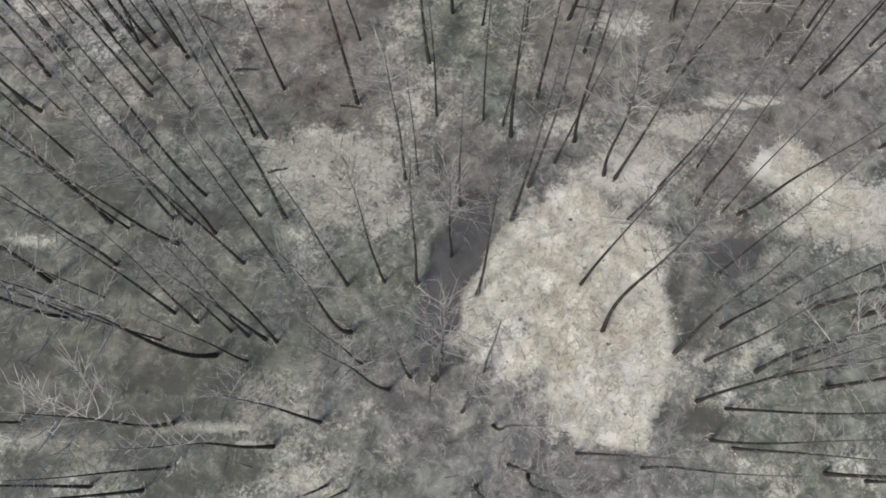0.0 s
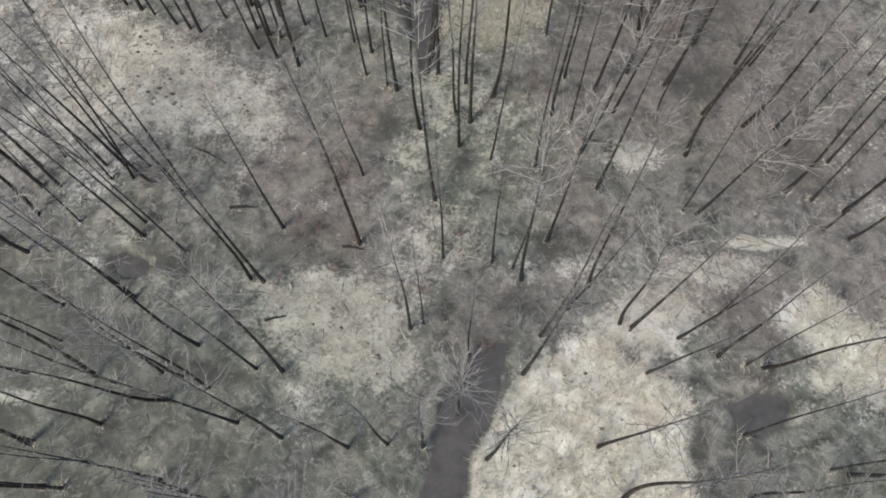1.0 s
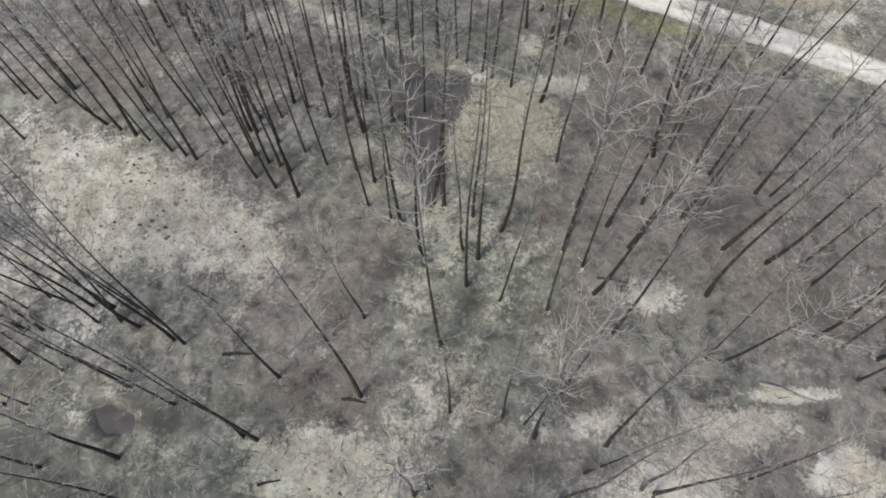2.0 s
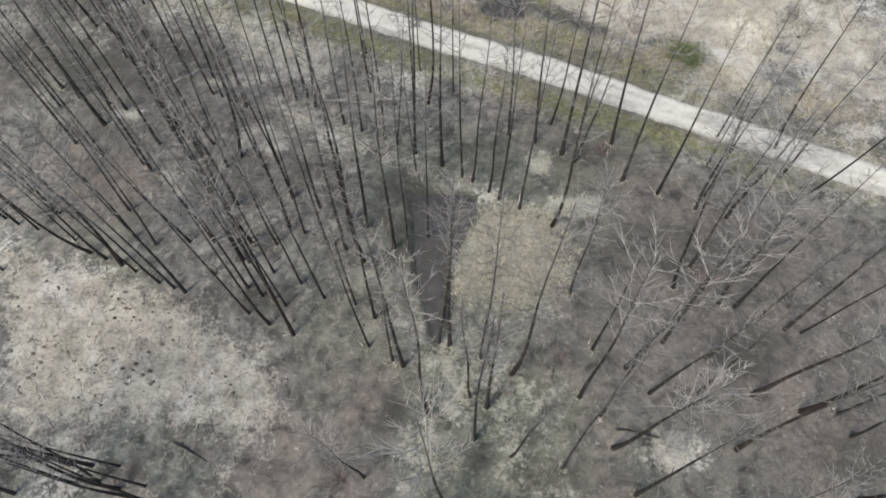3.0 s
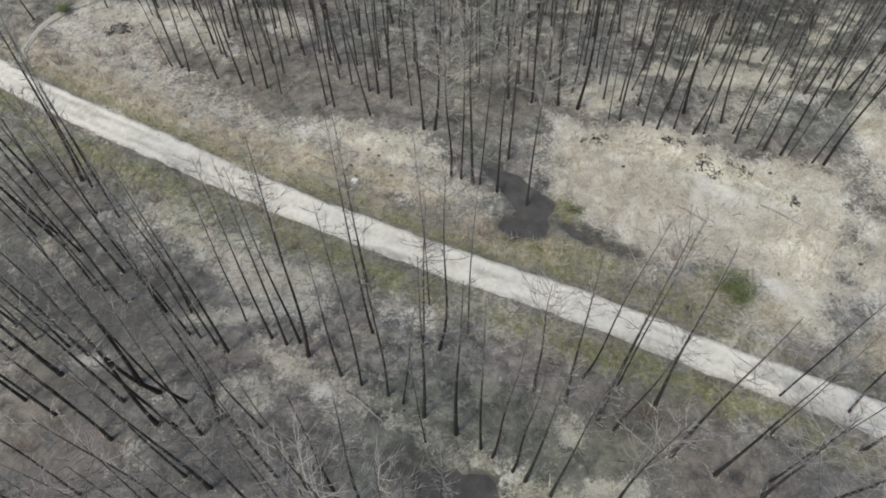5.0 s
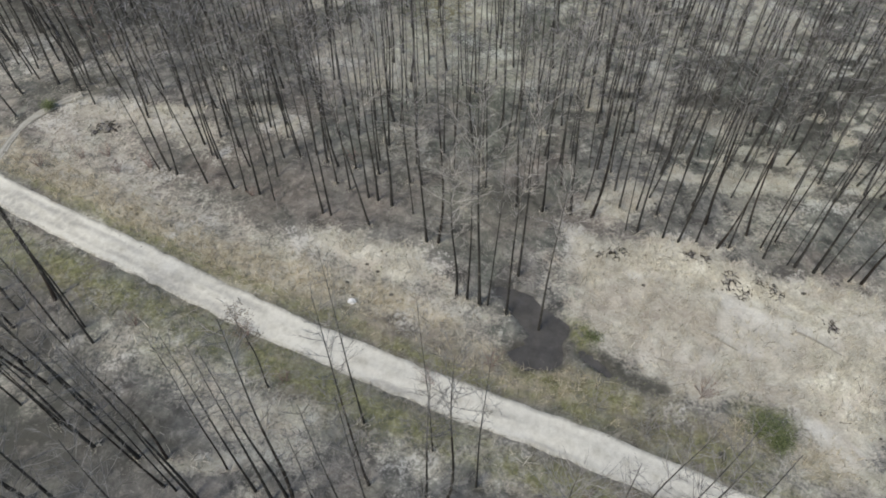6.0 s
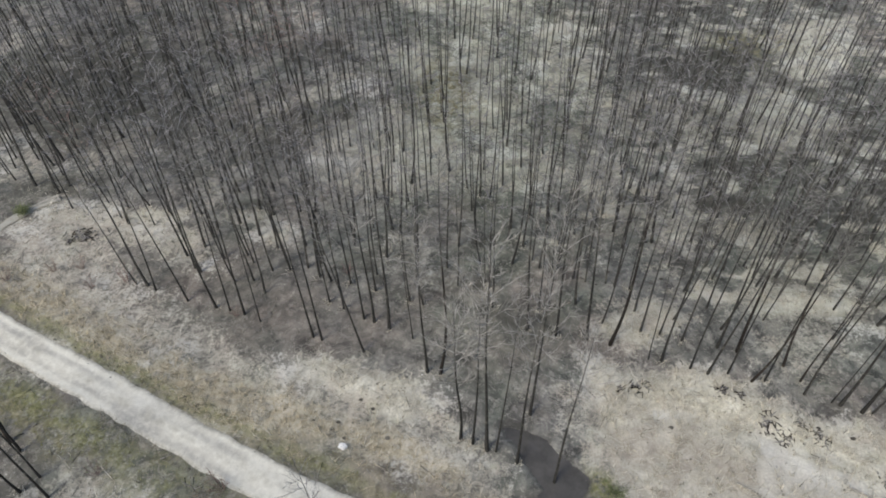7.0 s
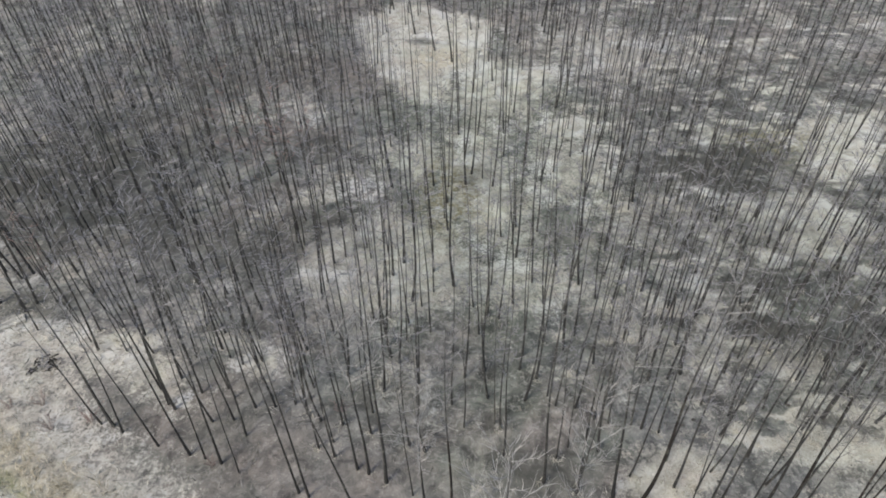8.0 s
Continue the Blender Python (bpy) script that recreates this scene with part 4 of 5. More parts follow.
STAND_H = [
    (-15.4, 38.3, -1, -1), (-24.1, 38.4, -1, -1), (-16.5, 38.5, -1, 0), (-8.5, 38.5, -1, 0), (-25.5, 38.7, -2, -3), (-11.2, 38.8, 0, 0),
    (-17.9, 39.1, -1, 0), (-27.8, 39.5, -2, -2), (-13.4, 39.9, 0, 0), (27.8, 39.9, 2, -3), (-29.3, 40.0, 0, 0), (-21.1, 40.0, -2, -1),
    (26.6, 40.1, 0, 0), (-30.9, 40.5, -1, -1), (-16.0, 40.7, 0, 0), (-32.3, 40.9, -2, -3), (9.2, 41.3, 0, 0), (-18.3, 41.5, 3, 3),
    (-18.9, 41.6, 1, 1), (22.7, 41.6, 1, -1), (21.4, 41.8, -1, 0), (-34.1, 41.9, 0, 0), (-27.0, 42.3, 2, 2), (-8.4, 42.5, 1, 0),
]
STAND_I = [
    (-37.9, 42.6, -1, -2), (-29.0, 42.8, -1, -1), (17.8, 42.9, -4, 1), (-24.1, 42.9, -2, -5), (-39.9, 43.0, 1, 1), (-21.9, 43.1, 0, -2),
    (-18.3, 43.1, 1, 0), (-4.8, 43.2, 1, 0), (-16.3, 43.4, 1, 0), (-41.3, 43.4, 0, 0), (-10.2, 43.5, 1, 1), (-11.9, 43.9, 0, 0),
    (-6.0, 44.1, 2, 0), (-36.7, 44.5, 0, 1), (-14.1, 44.7, 2, 2), (19.2, 45.0, -1, 1), (-15.6, 45.2, 0, 0), (-30.4, 45.4, 1, 1),
    (-3.3, 45.8, 2, 0), (-8.8, 45.8, 2, 1), (-10.2, 46.2, 1, 1), (33.8, 46.7, 0, 0), (-20.8, 46.9, -1, -1), (-13.3, 47.5, 1, 0),
]
STAND_J = [
    (-23.0, 47.6, 1, 1), (7.4, 47.7, 0, 0), (-15.9, 48.2, 1, 0), (4.5, 49.2, 1, 0), (-29.7, 49.7, 0, 0), (2.6, 50.1, 1, 0),
    (22.7, 50.2, 2, -4), (-30.6, 50.3, 0, 0), (1.6, 50.7, 0, 0), (-22.7, 50.8, 3, 2), (20.1, 50.9, -1, 1), (-19.5, 51.1, 0, 0),
    (-34.8, 51.1, 0, 1), (-24.9, 51.2, -1, -1), (-26.5, 51.3, 3, 2), (0.0, 51.6, 1, 0), (-18.2, 51.9, -1, -1), (-37.8, 52.0, 0, 0),
    (20.8, 52.1, 0, 0), (16.7, 52.1, 0, 0), (-0.9, 52.1, -1, 0), (-21.8, 52.1, 2, 2), (-5.2, 52.2, -1, 0), (-29.9, 52.8, 0, -1),
]
STAND_K = [
    (-2.9, 53.1, 1, 0), (13.6, 53.2, 1, 0), (-24.7, 53.3, 0, -1), (30.1, 53.4, 5, -5), (-27.2, 53.9, 0, 0), (-5.6, 54.2, 1, 0),
    (-29.0, 54.4, 3, 2), (-35.9, 54.5, 0, 1), (9.3, 54.8, 3, -2), (27.8, 55.0, 1, -1), (-7.4, 55.1, 6, 0), (8.0, 55.5, 0, 0),
    (-8.7, 55.6, 0, 0), (21.4, 55.8, -1, 0), (-41.1, 56.2, 1, 0), (-11.0, 56.3, 0, 0), (-34.3, 56.4, 0, 0), (5.5, 56.6, -2, 0),
    (-36.2, 56.9, 0, 0), (-12.8, 56.9, 1, 0), (12.6, 57.2, -2, 1), (3.0, 57.3, -1, 0), (-22.7, 58.0, 0, 0), (27.7, 58.2, -1, 1),
]
STAND_L = [
    (-15.9, 58.3, 1, 1), (9.6, 58.4, 0, 0), (-41.7, 58.5, -1, -1), (-23.9, 58.6, 1, 1), (6.9, 58.9, 2, -1), (22.5, 59.0, 1, -1),
    (-25.4, 59.0, 0, 0), (-17.9, 59.1, 1, 1), (-26.4, 59.2, -1, -1), (-16.8, 59.4, 0, 0), (-19.3, 59.6, 1, 1), (-5.1, 60.1, 0, 0),
    (-6.5, 60.2, 2, 0), (-22.0, 61.0, 1, 1), (-10.9, 61.1, 1, 0), (-29.2, 61.1, 0, 0), (-27.0, 61.3, -1, -1), (-33.1, 61.6, 0, 0),
    (-2.8, 61.8, 1, 0), (-35.4, 62.6, 0, 0), (-36.6, 63.0, 0, -1), (-6.4, 64.2, -1, 0), (-40.6, 64.3, -1, -1), (-34.4, 64.6, -1, -1),
]
STAND_M = [
    (-12.2, 65.9, 0, 0), (-39.3, 66.4, -1, -1), (-41.0, 66.8, -1, -2), (-44.0, 67.5, -1, -1), (-42.2, 68.0, -4, -7), (-20.7, 68.1, -1, 0),
    (-37.2, 70.6, 2, 2), (-39.5, 70.7, 1, 1), (-44.8, 71.2, 0, 0), (-38.6, 72.0, 2, 1), (-43.8, 73.9, 1, 1), (-41.3, 73.9, 4, 3),
    (-42.6, 74.5, 2, 2), (-47.9, 74.9, -1, -1), (1.5, 76.3, 1, 0), (-1.5, 77.4, 0, 0), (-3.2, 78.2, 1, 0), (-3.9, 78.2, -1, 0),
    (-5.1, 78.6, 0, 0), (-6.1, 78.9, -3, -1), (-0.6, 81.7, 1, 0), (30.5, 84.0, 4, -4), (29.4, 84.2, 1, -1), (-8.5, 84.7, -1, 0),
]
STAND_N = [
    (27.1, 84.7, 0, 0), (-9.6, 84.7, -2, -1), (26.4, 84.8, 0, 0), (24.8, 85.3, -2, 1), (24.2, 85.5, -1, 0), (22.1, 86.0, -2, 1),
    (-15.5, 86.2, -5, -2), (18.0, 86.9, 1, -1), (-19.5, 87.0, 0, 0), (19.1, 87.0, -1, 0), (14.4, 87.2, 2, -1), (-20.4, 87.3, -1, 0),
    (22.1, 87.3, 1, 0), (16.1, 87.4, -1, 0), (13.0, 87.6, -1, 0), (-11.4, 88.1, -2, -1), (10.6, 88.1, -1, 0), (23.6, 88.2, 1, -1),
    (9.5, 88.2, -3, 1), (-25.7, 88.4, 3, 1), (21.0, 88.7, -3, 2), (-13.7, 88.9, 0, 0), (-27.4, 89.0, 2, 1), (-28.9, 89.3, 3, 1),
]
STAND_O = [
    (6.2, 89.4, 0, 0), (-30.3, 89.5, 0, 0), (-15.2, 89.5, -1, 0), (4.2, 89.7, -3, 1), (1.4, 89.8, -1, 0), (17.3, 89.8, -1, 1),
    (-16.2, 89.8, 0, 0), (-33.3, 90.0, -2, -2), (15.6, 90.1, -2, 1), (-1.2, 90.3, -2, 0), (12.6, 90.5, 1, 0), (-18.3, 90.7, 1, 0),
    (-36.9, 90.9, 2, 1), (10.7, 91.0, -2, 1), (9.0, 91.1, -1, 1), (-19.8, 91.3, 0, 0), (-37.8, 91.3, 1, 0), (-39.1, 91.5, -1, -1),
    (5.6, 91.6, 1, 0), (-26.3, 91.8, 2, 1), (-10.9, 91.9, 1, 0), (-4.5, 92.2, -1, 0), (-12.3, 92.3, 1, 0), (-0.2, 92.6, -3, 0),
]
STAND_P = [
    (-15.7, 93.1, 1, 0), (-33.3, 93.6, 2, 2), (-18.3, 93.7, -1, 0), (-34.0, 93.9, 2, 1), (37.4, 94.2, 1, 0), (-21.5, 94.3, 2, 1),
    (-4.9, 94.8, 0, 0), (-24.6, 94.8, -1, -1), (-5.4, 95.2, -1, 0), (33.6, 95.4, -3, 2), (8.3, 95.9, -2, 1), (6.9, 96.1, 0, 0),
    (30.8, 96.3, -1, 1), (6.1, 96.4, -2, 0), (29.4, 96.5, -1, 1), (3.0, 96.6, 2, 0), (-34.0, 96.8, 5, 2), (-26.6, 97.4, 0, 0),
    (-58.3, 97.6, -4, -5), (16.3, 98.2, -2, 1), (12.3, 99.2, -2, 1), (-27.2, 99.4, 0, 0), (15.8, 99.6, 2, -1), (-2.0, 100.2, 2, 0),
]
STAND_Q = [
    (4.8, 100.6, 1, 0), (22.2, 101.2, -3, 2), (-35.9, 101.2, 2, 1), (-39.6, 101.2, 1, 1), (-59.4, 101.3, 1, 1), (-44.2, 101.3, 0, 0),
    (-37.4, 101.4, 1, 1), (25.1, 101.5, -2, 1), (9.7, 101.6, 1, 0), (-60.6, 102.1, 1, 1), (-30.1, 102.6, 2, 1), (-3.3, 102.7, -1, 0),
    (14.8, 102.8, -2, 1), (-53.0, 102.9, 0, 1), (-34.1, 103.1, 3, 2), (-14.3, 103.5, 2, 0), (-56.1, 103.6, 4, 3), (-53.9, 103.6, 2, 1),
    (-58.9, 104.3, -1, -1), (-1.5, 104.6, 0, 0), (-33.1, 105.1, 1, 1), (22.3, 105.5, -2, 1), (10.9, 105.6, -1, 0), (6.1, 105.7, -1, 0),
]
STAND_R = [
    (19.4, 105.8, 0, 0), (-47.3, 105.9, 2, 2), (-18.0, 105.9, 1, 0), (-16.4, 106.1, 2, 0), (-6.9, 107.2, -1, 0), (-23.6, 107.6, 2, 1),
    (-8.4, 108.4, -2, 0), (-37.1, 108.5, 0, 0), (24.4, 110.2, 0, 0), (18.4, 110.6, 0, 0), (17.8, 111.3, -4, 1), (-2.7, 112.2, -2, 0),
    (24.0, 113.7, -2, 1), (-0.3, 114.6, -4, 0), (32.5, 118.4, -5, 3), (-11.0, 127.4, 2, 0), (29.0, 129.2, -1, 0), (-0.6, 131.1, 2, 0),
    (28.7, 131.8, 0, 0), (-6.9, 133.7, -1, 0), (-10.5, 138.0, 1, 0), (-4.1, 146.1, 0, 0), (3.6, 146.2, 0, 0), (-16.0, 157.0, -6, -1),
]
STAND_S = [
    (-10.4, 157.5, 2, 0), (-19.0, 160.3, -4, -1), (-6.4, 164.2, 3, 0), (-22.9, 165.6, -2, 0),
]
STANDS = [STAND_A, STAND_B, STAND_C, STAND_D, STAND_E, STAND_F, STAND_G, STAND_H, STAND_I, STAND_J, STAND_K, STAND_L, STAND_M, STAND_N, STAND_O, STAND_P, STAND_Q, STAND_R, STAND_S]
rng = random.Random(7)
# where trees with wide crowns, pale tops and thin young stems stand
PALE_TOPS = [(-0.2, 78.5, 7, 6, 0), (-11, 92.8, 10, 5, 0), (3, 92.8, 5, 5, 0), (9.6, 26.2, 8, 12, 0)]
SOME_SPREAD = [(26.2, 37.8, 12, 15, 0)]
WIDE_SPOTS = [(-14.4, -9.5), (28.9, -0.7), (4.8, 5.9), (-16.6, 6.2), (22.8, 24.5), (-5.5, 24.9), (30.5, 31.9), (-30.9, 40.5), (-29.0, 42.8), (19.2, 45.0), (22.7, 50.2), (20.1, 50.9), (27.8, 55.0)]
TOP_SPOTS = [(0.3, 12.0), (-1.5, 77.4), (-3.9, 78.2), (-5.1, 78.6), (-9.6, 84.7)]
YOUNG_SPOTS = [(-20.7, 68.1)]


def among(x, y, spots):
    return any(math.hypot(x - a, y - b) < 0.4 for a, b in spots)


FAR_FROM = 90.6
PLANTED, FAR_SPOTS = [], []
for stand in STANDS:
    for x, y, east, north in stand:
        if y > FAR_FROM:
            FAR_SPOTS.append((x, y, east, north))
            PLANTED.append((x, y))
            continue
        lean, to = math.hypot(east, north), math.degrees(math.atan2(north, east))
        spot = np.array([x]), np.array([y])
        wide = among(x, y, WIDE_SPOTS) or blobs(*spot, SOME_SPREAD)[0] > 0.5 and rng.random() < 0.07 or rng.random() < 0.015
        pale = among(x, y, TOP_SPOTS) or blobs(*spot, PALE_TOPS)[0] > 0.5 and rng.random() < 0.38
        if among(x, y, YOUNG_SPOTS):
            PLANTED.append((x, y))
            continue
        tall = rng.uniform(15, 19) if wide else rng.uniform(19, 24)
        plant(rng.choice(SPREADING if wide else CANDELABRA if pale else SLENDER), x, y, tall, lean, to, 0.8 if y > 58 else 1.0, rng)
        PLANTED.append((x, y))


def young_tree(x, y):
    """A thin stem with a few side branches that still hold withered leaves near the top."""
    r = random.Random(41)
    root = tagged(new("young_tree"), "thin young tree that keeps withered brown leaves beside the gravel track", "tree")
    root.location = (x, y, float(land(np.array([x]), np.array([y]))[0][0]))
    trunk, crown = grow(77, height=13.5, girth=0.085, sweep=0.2, crook=0.16, limbs=18, reach=1.5, start=0.5, twigs=8, fine=True, thick=0.011)
    mesh_object("trunk", trunk.verts, trunk.faces, [BARK], root, smooth=True)
    mesh_object("crown", crown.verts, crown.faces, [TWIG, UPPER_BARK], root, "thin bare grey twigs", slots=crown.slots)
    tops = [p for p in crown.verts if 7.5 < p.z < 12.8]
    verts, faces = [], []
    for _ in range(420):
        c = r.choice(tops) + Vector((r.gauss(0.25, 0.18), r.gauss(0, 0.18), r.gauss(-0.05, 0.12)))
        u = Vector((r.uniform(-1, 1), r.uniform(-1, 1), r.uniform(-0.7, 0.3))).normalized() * r.uniform(0.05, 0.1)
        v = u.cross(Vector((r.uniform(-1, 1), r.uniform(-1, 1), 1))).normalized() * r.uniform(0.025, 0.05)
        n = len(verts)
        verts += [c - u, c + v, c + u, c - v]
        faces.append((n, n + 1, n + 2, n + 3))
    mesh_object("foliage", verts, faces, [WITHERED], root, "withered brown leaves")


WITHERED = twig_material("withered_leaves", (0.07, 0.058, 0.045), (0.2, 0.165, 0.125))
for x, y in YOUNG_SPOTS:
    young_tree(x, y)


def open_ground(x, y):
    """Where no far tree stands: the track and its verges, the water, the reed fields."""
    wet = np.maximum(blobs(x, y, PONDS, 0.28, 0.45, 31), outline(x, y, POOLS, 0.45, 0.35, 32))
    bare = blobs(x, y, OPEN, 0.15, 0.25, 81)
    off = track_offset(x, y)
    return (bare > 0.4) | (wet > 0.2) | ((off > -5) & (off < 14))


def far_woods():
    """The wood round the near stands, one mesh of light trees."""
    kinds = []
    for k in range(8):
        r = random.Random(500 + k)
        t, c = grow(500 + k, girth=0.085 + 0.012 * (k % 4), sweep=0.15 + 0.1 * (k % 4), crook=0.08, limbs=16, reach=2.2, twigs=5, sides=4, joints=2, thick=0.026)
        v = np.array([tuple(p) for p in t.verts + c.verts])
        f = t.faces + [tuple(i + len(t.verts) for i in face) for face in c.faces]
        kinds.append((v, f, [0] * len(t.faces) + [2 if s else 1 for s in c.slots]))
    r = random.Random(9)
    spots = list(PLANTED)
    cells = {}
    for p in spots:
        cells.setdefault((int(p[0] // 4), int(p[1] // 4)), []).append(p)
    tries = np.array([(r.uniform(-125, 90), r.uniform(-48, 225)) for _ in range(15500)])
    shut = open_ground(tries[:, 0], tries[:, 1])
    tx, ty = tries[:, 0], tries[:, 1]
    close = blobs(tx, ty, [(-44.4, 115.8, 28, 24, 0), (19.8, 114.9, 20, 21, 0), (-56.8, 152.0, 34, 30, 0, 0.45), (-15.0, 101.8, 18, 8, 0, 0.9), (6.0, 102.8, 22, 9, 0, 1.0)], 0.3, 0.3, 84)
    thin = blobs(tx, ty, [(-9.2, 129.8, 11, 32, 8), (35.4, 141.6, 14, 22, 0), (-18.3, 159.4, 11, 14, 0)], 0.3, 0.3, 85)
    thick = 0.45 * rough_noise(tx, ty, 14.0, 83) + 0.24 * close - 0.28 * thin + 0.22
    red = blobs(tx, ty, [(-29.3, 118.0, 4, 3, 0), (-32.6, 114.6, 3, 2.5, 0), (-44.8, 101.3, 3, 2, 0)], 0.3, 0.3, 86)
    ruddy = {tuple(p) for p, q in zip(tries, red) if q > 0.5}
    sites = [(x, y, radians(east), radians(north), 1.15) for x, y, east, north in FAR_SPOTS]
    for (x, y), no, d in zip(tries, shut, thick):
        seen = -38 < x < 38 and -16 < y < 92 and not (x < -24 - 0.2 * y and y < 60)
        beyond = abs(x + 0.16 * (y - 90)) > 54 + 0.5 * max(0, y - 90)
        if no or seen or r.random() > d * 1.5 or (y < 92 or beyond) and r.random() < 0.91 or y > 208:
            continue
        gap = 0.9 + 1.3 * r.random()
        i, j = int(x // 4), int(y // 4)
        if any(math.hypot(x - p[0], y - p[1]) < gap for a in (-1, 0, 1) for b in (-1, 0, 1) for p in cells.get((i + a, j + b), ())):
            continue
        cells.setdefault((i, j), []).append((x, y))
        sites.append((x, y, r.gauss(0, 0.03), r.gauss(0, 0.03), 1.0 if y > 130 else 1.12))
    verts, faces, slots, first = [], [], [], 0
    for x, y, le, ln, stout in sites:
        v, f, s = kinds[r.randrange(8)]
        if (x, y) in ruddy:
            s = [3 if k == 1 else k for k in s]
        a, h = r.uniform(0, math.tau), r.uniform(0.84, 1.12) if stout > 1.13 else r.uniform(0.78, 1.12)
        w = h * stout * r.uniform(0.85, 1.1)
        z = v[:, 2] * h
        verts.append(np.stack([x + w * (v[:, 0] * math.cos(a) - v[:, 1] * math.sin(a)) + le * z, y + w * (v[:, 0] * math.sin(a) + v[:, 1] * math.cos(a)) + ln * z, z], 1))
        faces += [tuple(q + first for q in face) for face in f]
        slots += s
        first += len(v)
    ob = mesh_object("far_woods", np.concatenate(verts), faces, [HAZED_BARK, DARK_TWIG, UPPER_BARK, RED_TWIG], slots=slots)
    tagged(ob, "dense leafless wood of thin dark trunks", "woods", kind="stuff")


far_woods()


def blades(name, count, area, keep, material, tall, wide, label, category, seed, per=4, sway=0.45, spots=None):
    """Tufts of narrow blades over an area, thinned by keep(x, y) from 0 to 1."""
    g = np.random.default_rng(seed)
    x, y = g.uniform(area[0], area[1], count), g.uniform(area[2], area[3], count)
    ok = g.random(count) < keep(x, y)
    x, y = x[ok], y[ok]
    if spots is not None:
        x, y = np.array(spots).T
    z = land(x, y)[0]
    n = len(x) * per
    x, y, z = (np.repeat(a, per) for a in (x, y, z))
    x, y = x + g.normal(0, 0.09, n), y + g.normal(0, 0.09, n)
    turn, h = g.uniform(0, math.tau, n), tall * g.uniform(0.45, 1.25, n)
    w = wide * g.uniform(0.6, 1.4, n)
    bx, by = np.cos(turn) * w / 2, np.sin(turn) * w / 2
    lx, ly = g.normal(0, sway, n) * h, g.normal(0, sway, n) * h
    low = z - 0.08
    verts = np.stack([
        np.stack([x - bx, y - by, low], 1), np.stack([x + bx, y + by, low], 1),
        np.stack([x + lx * 0.35 + bx * 0.7, y + ly * 0.35 + by * 0.7, low + h * 0.6], 1), np.stack([x + lx * 0.35 - bx * 0.7, y + ly * 0.35 - by * 0.7, low + h * 0.6], 1),
        np.stack([x + lx, y + ly, low + h * 0.92], 1)], 1).reshape(-1, 3)
    base = np.arange(n) * 5
    quads = np.stack([base, base + 1, base + 2, base + 3], 1).tolist()
    tips = np.stack([base + 3, base + 2, base + 4], 1).tolist()
    ob = mesh_object(name, verts, quads + tips, [material])
    tagged(ob, label, category, kind="stuff")


def in_reed(x, y):
    off = np.abs(track_offset(x, y))
    return np.clip((land(x, y)[1] - 0.3) * 1.6, 0, 1) * np.clip(rough_noise(x, y, 1.6, 92) * 2.6 - 0.4, 0, 1) * (off > 2.4)


def in_litter(x, y):
    _, reed, moss, wet = land(x, y)
    off = np.abs(track_offset(x, y))
    return np.clip((1 - reed) * (1 - wet * 3) * (rough_noise(x, y, 4.0, 91) - 0.3) * 1.6, 0, 1) * (off > 2.4)


def in_moss(x, y):
    off = np.abs(track_offset(x, y))
    green = np.maximum(land(x, y)[2] * 0.8, verdant(x, y))
    return np.clip(green * 1.4 - 0.3, 0, 1) * (off > 1.4)


blades("dry_grass", 150000, (-58, 50, -18, 110), in_reed, STRAW, 0.7, 0.055, "tall bleached dry grass and reed standing in pale patches", "grass", 1, sway=0.8)
blades("sedge_bed", 15000, (-1, 11, 39.5, 50), lambda x, y: outline(x, y, [FIELDS[5]], 1.3, 1.3, 93) * np.clip(rough_noise(x, y, 1.1, 94) * 4 - 1.3, 0, 1), LIME, 0.42, 0.055, "thick bed of pale yellowish sedge in a wet hollow", "sedge", 4, per=6, sway=0.9)
blades("sedge_tufts", 60000, (-60, 52, -18, 130), in_litter, SEDGE, 0.4, 0.05, "grey withered sedge tufts between the trees", "grass", 2, per=3, sway=0.8)
blades("green_grass", 60000, (-60, 40, 50, 100), in_moss, MOSSY, 0.22, 0.05, "short fresh green grass along the track", "grass", 3, per=3, sway=0.7)

blades("straw_fringe", 26000, (-56, 40, 60, 92), lambda x, y: tawny(x, y) * (np.abs(track_offset(x, y)) > 1.9) * np.clip(rough_noise(x, y, 1.4, 97) * 2.6 - 0.6, 0, 1), WARM_STRAW, 0.65, 0.05, "tall warm straw along the north side of the track", "grass", 7, per=4, sway=0.8)


def on_verge(x, y):
    off = np.abs(track_offset(x, y))
    return np.exp(-(((off - 1.95) / 0.3) ** 2)) * np.clip(rough_noise(x, y, 1.5, 96) * 3 - 0.8, 0, 1)


blades("verge_grass", 60000, (-62, 40, 52, 96), on_verge, SEDGE, 0.32, 0.06, "withered grass that creeps over the edges of the track", "grass", 5, per=4, sway=0.9)
COLLARS = []
for x, y in PLANTED:
    for k in range(rng.choice((0, 0, 6, 10, 14))):
        a, d = rng.uniform(0, math.tau), rng.uniform(0.15, 0.5)
        COLLARS.append((x + d * math.cos(a), y + d * math.sin(a)))
blades("collar_grass", 1, (0, 1, 0, 1), lambda x, y: x * 0, STRAW, 0.3, 0.06, "pale dry grass round the feet of the trees", "grass", 6, per=4, sway=0.9, spots=COLLARS)


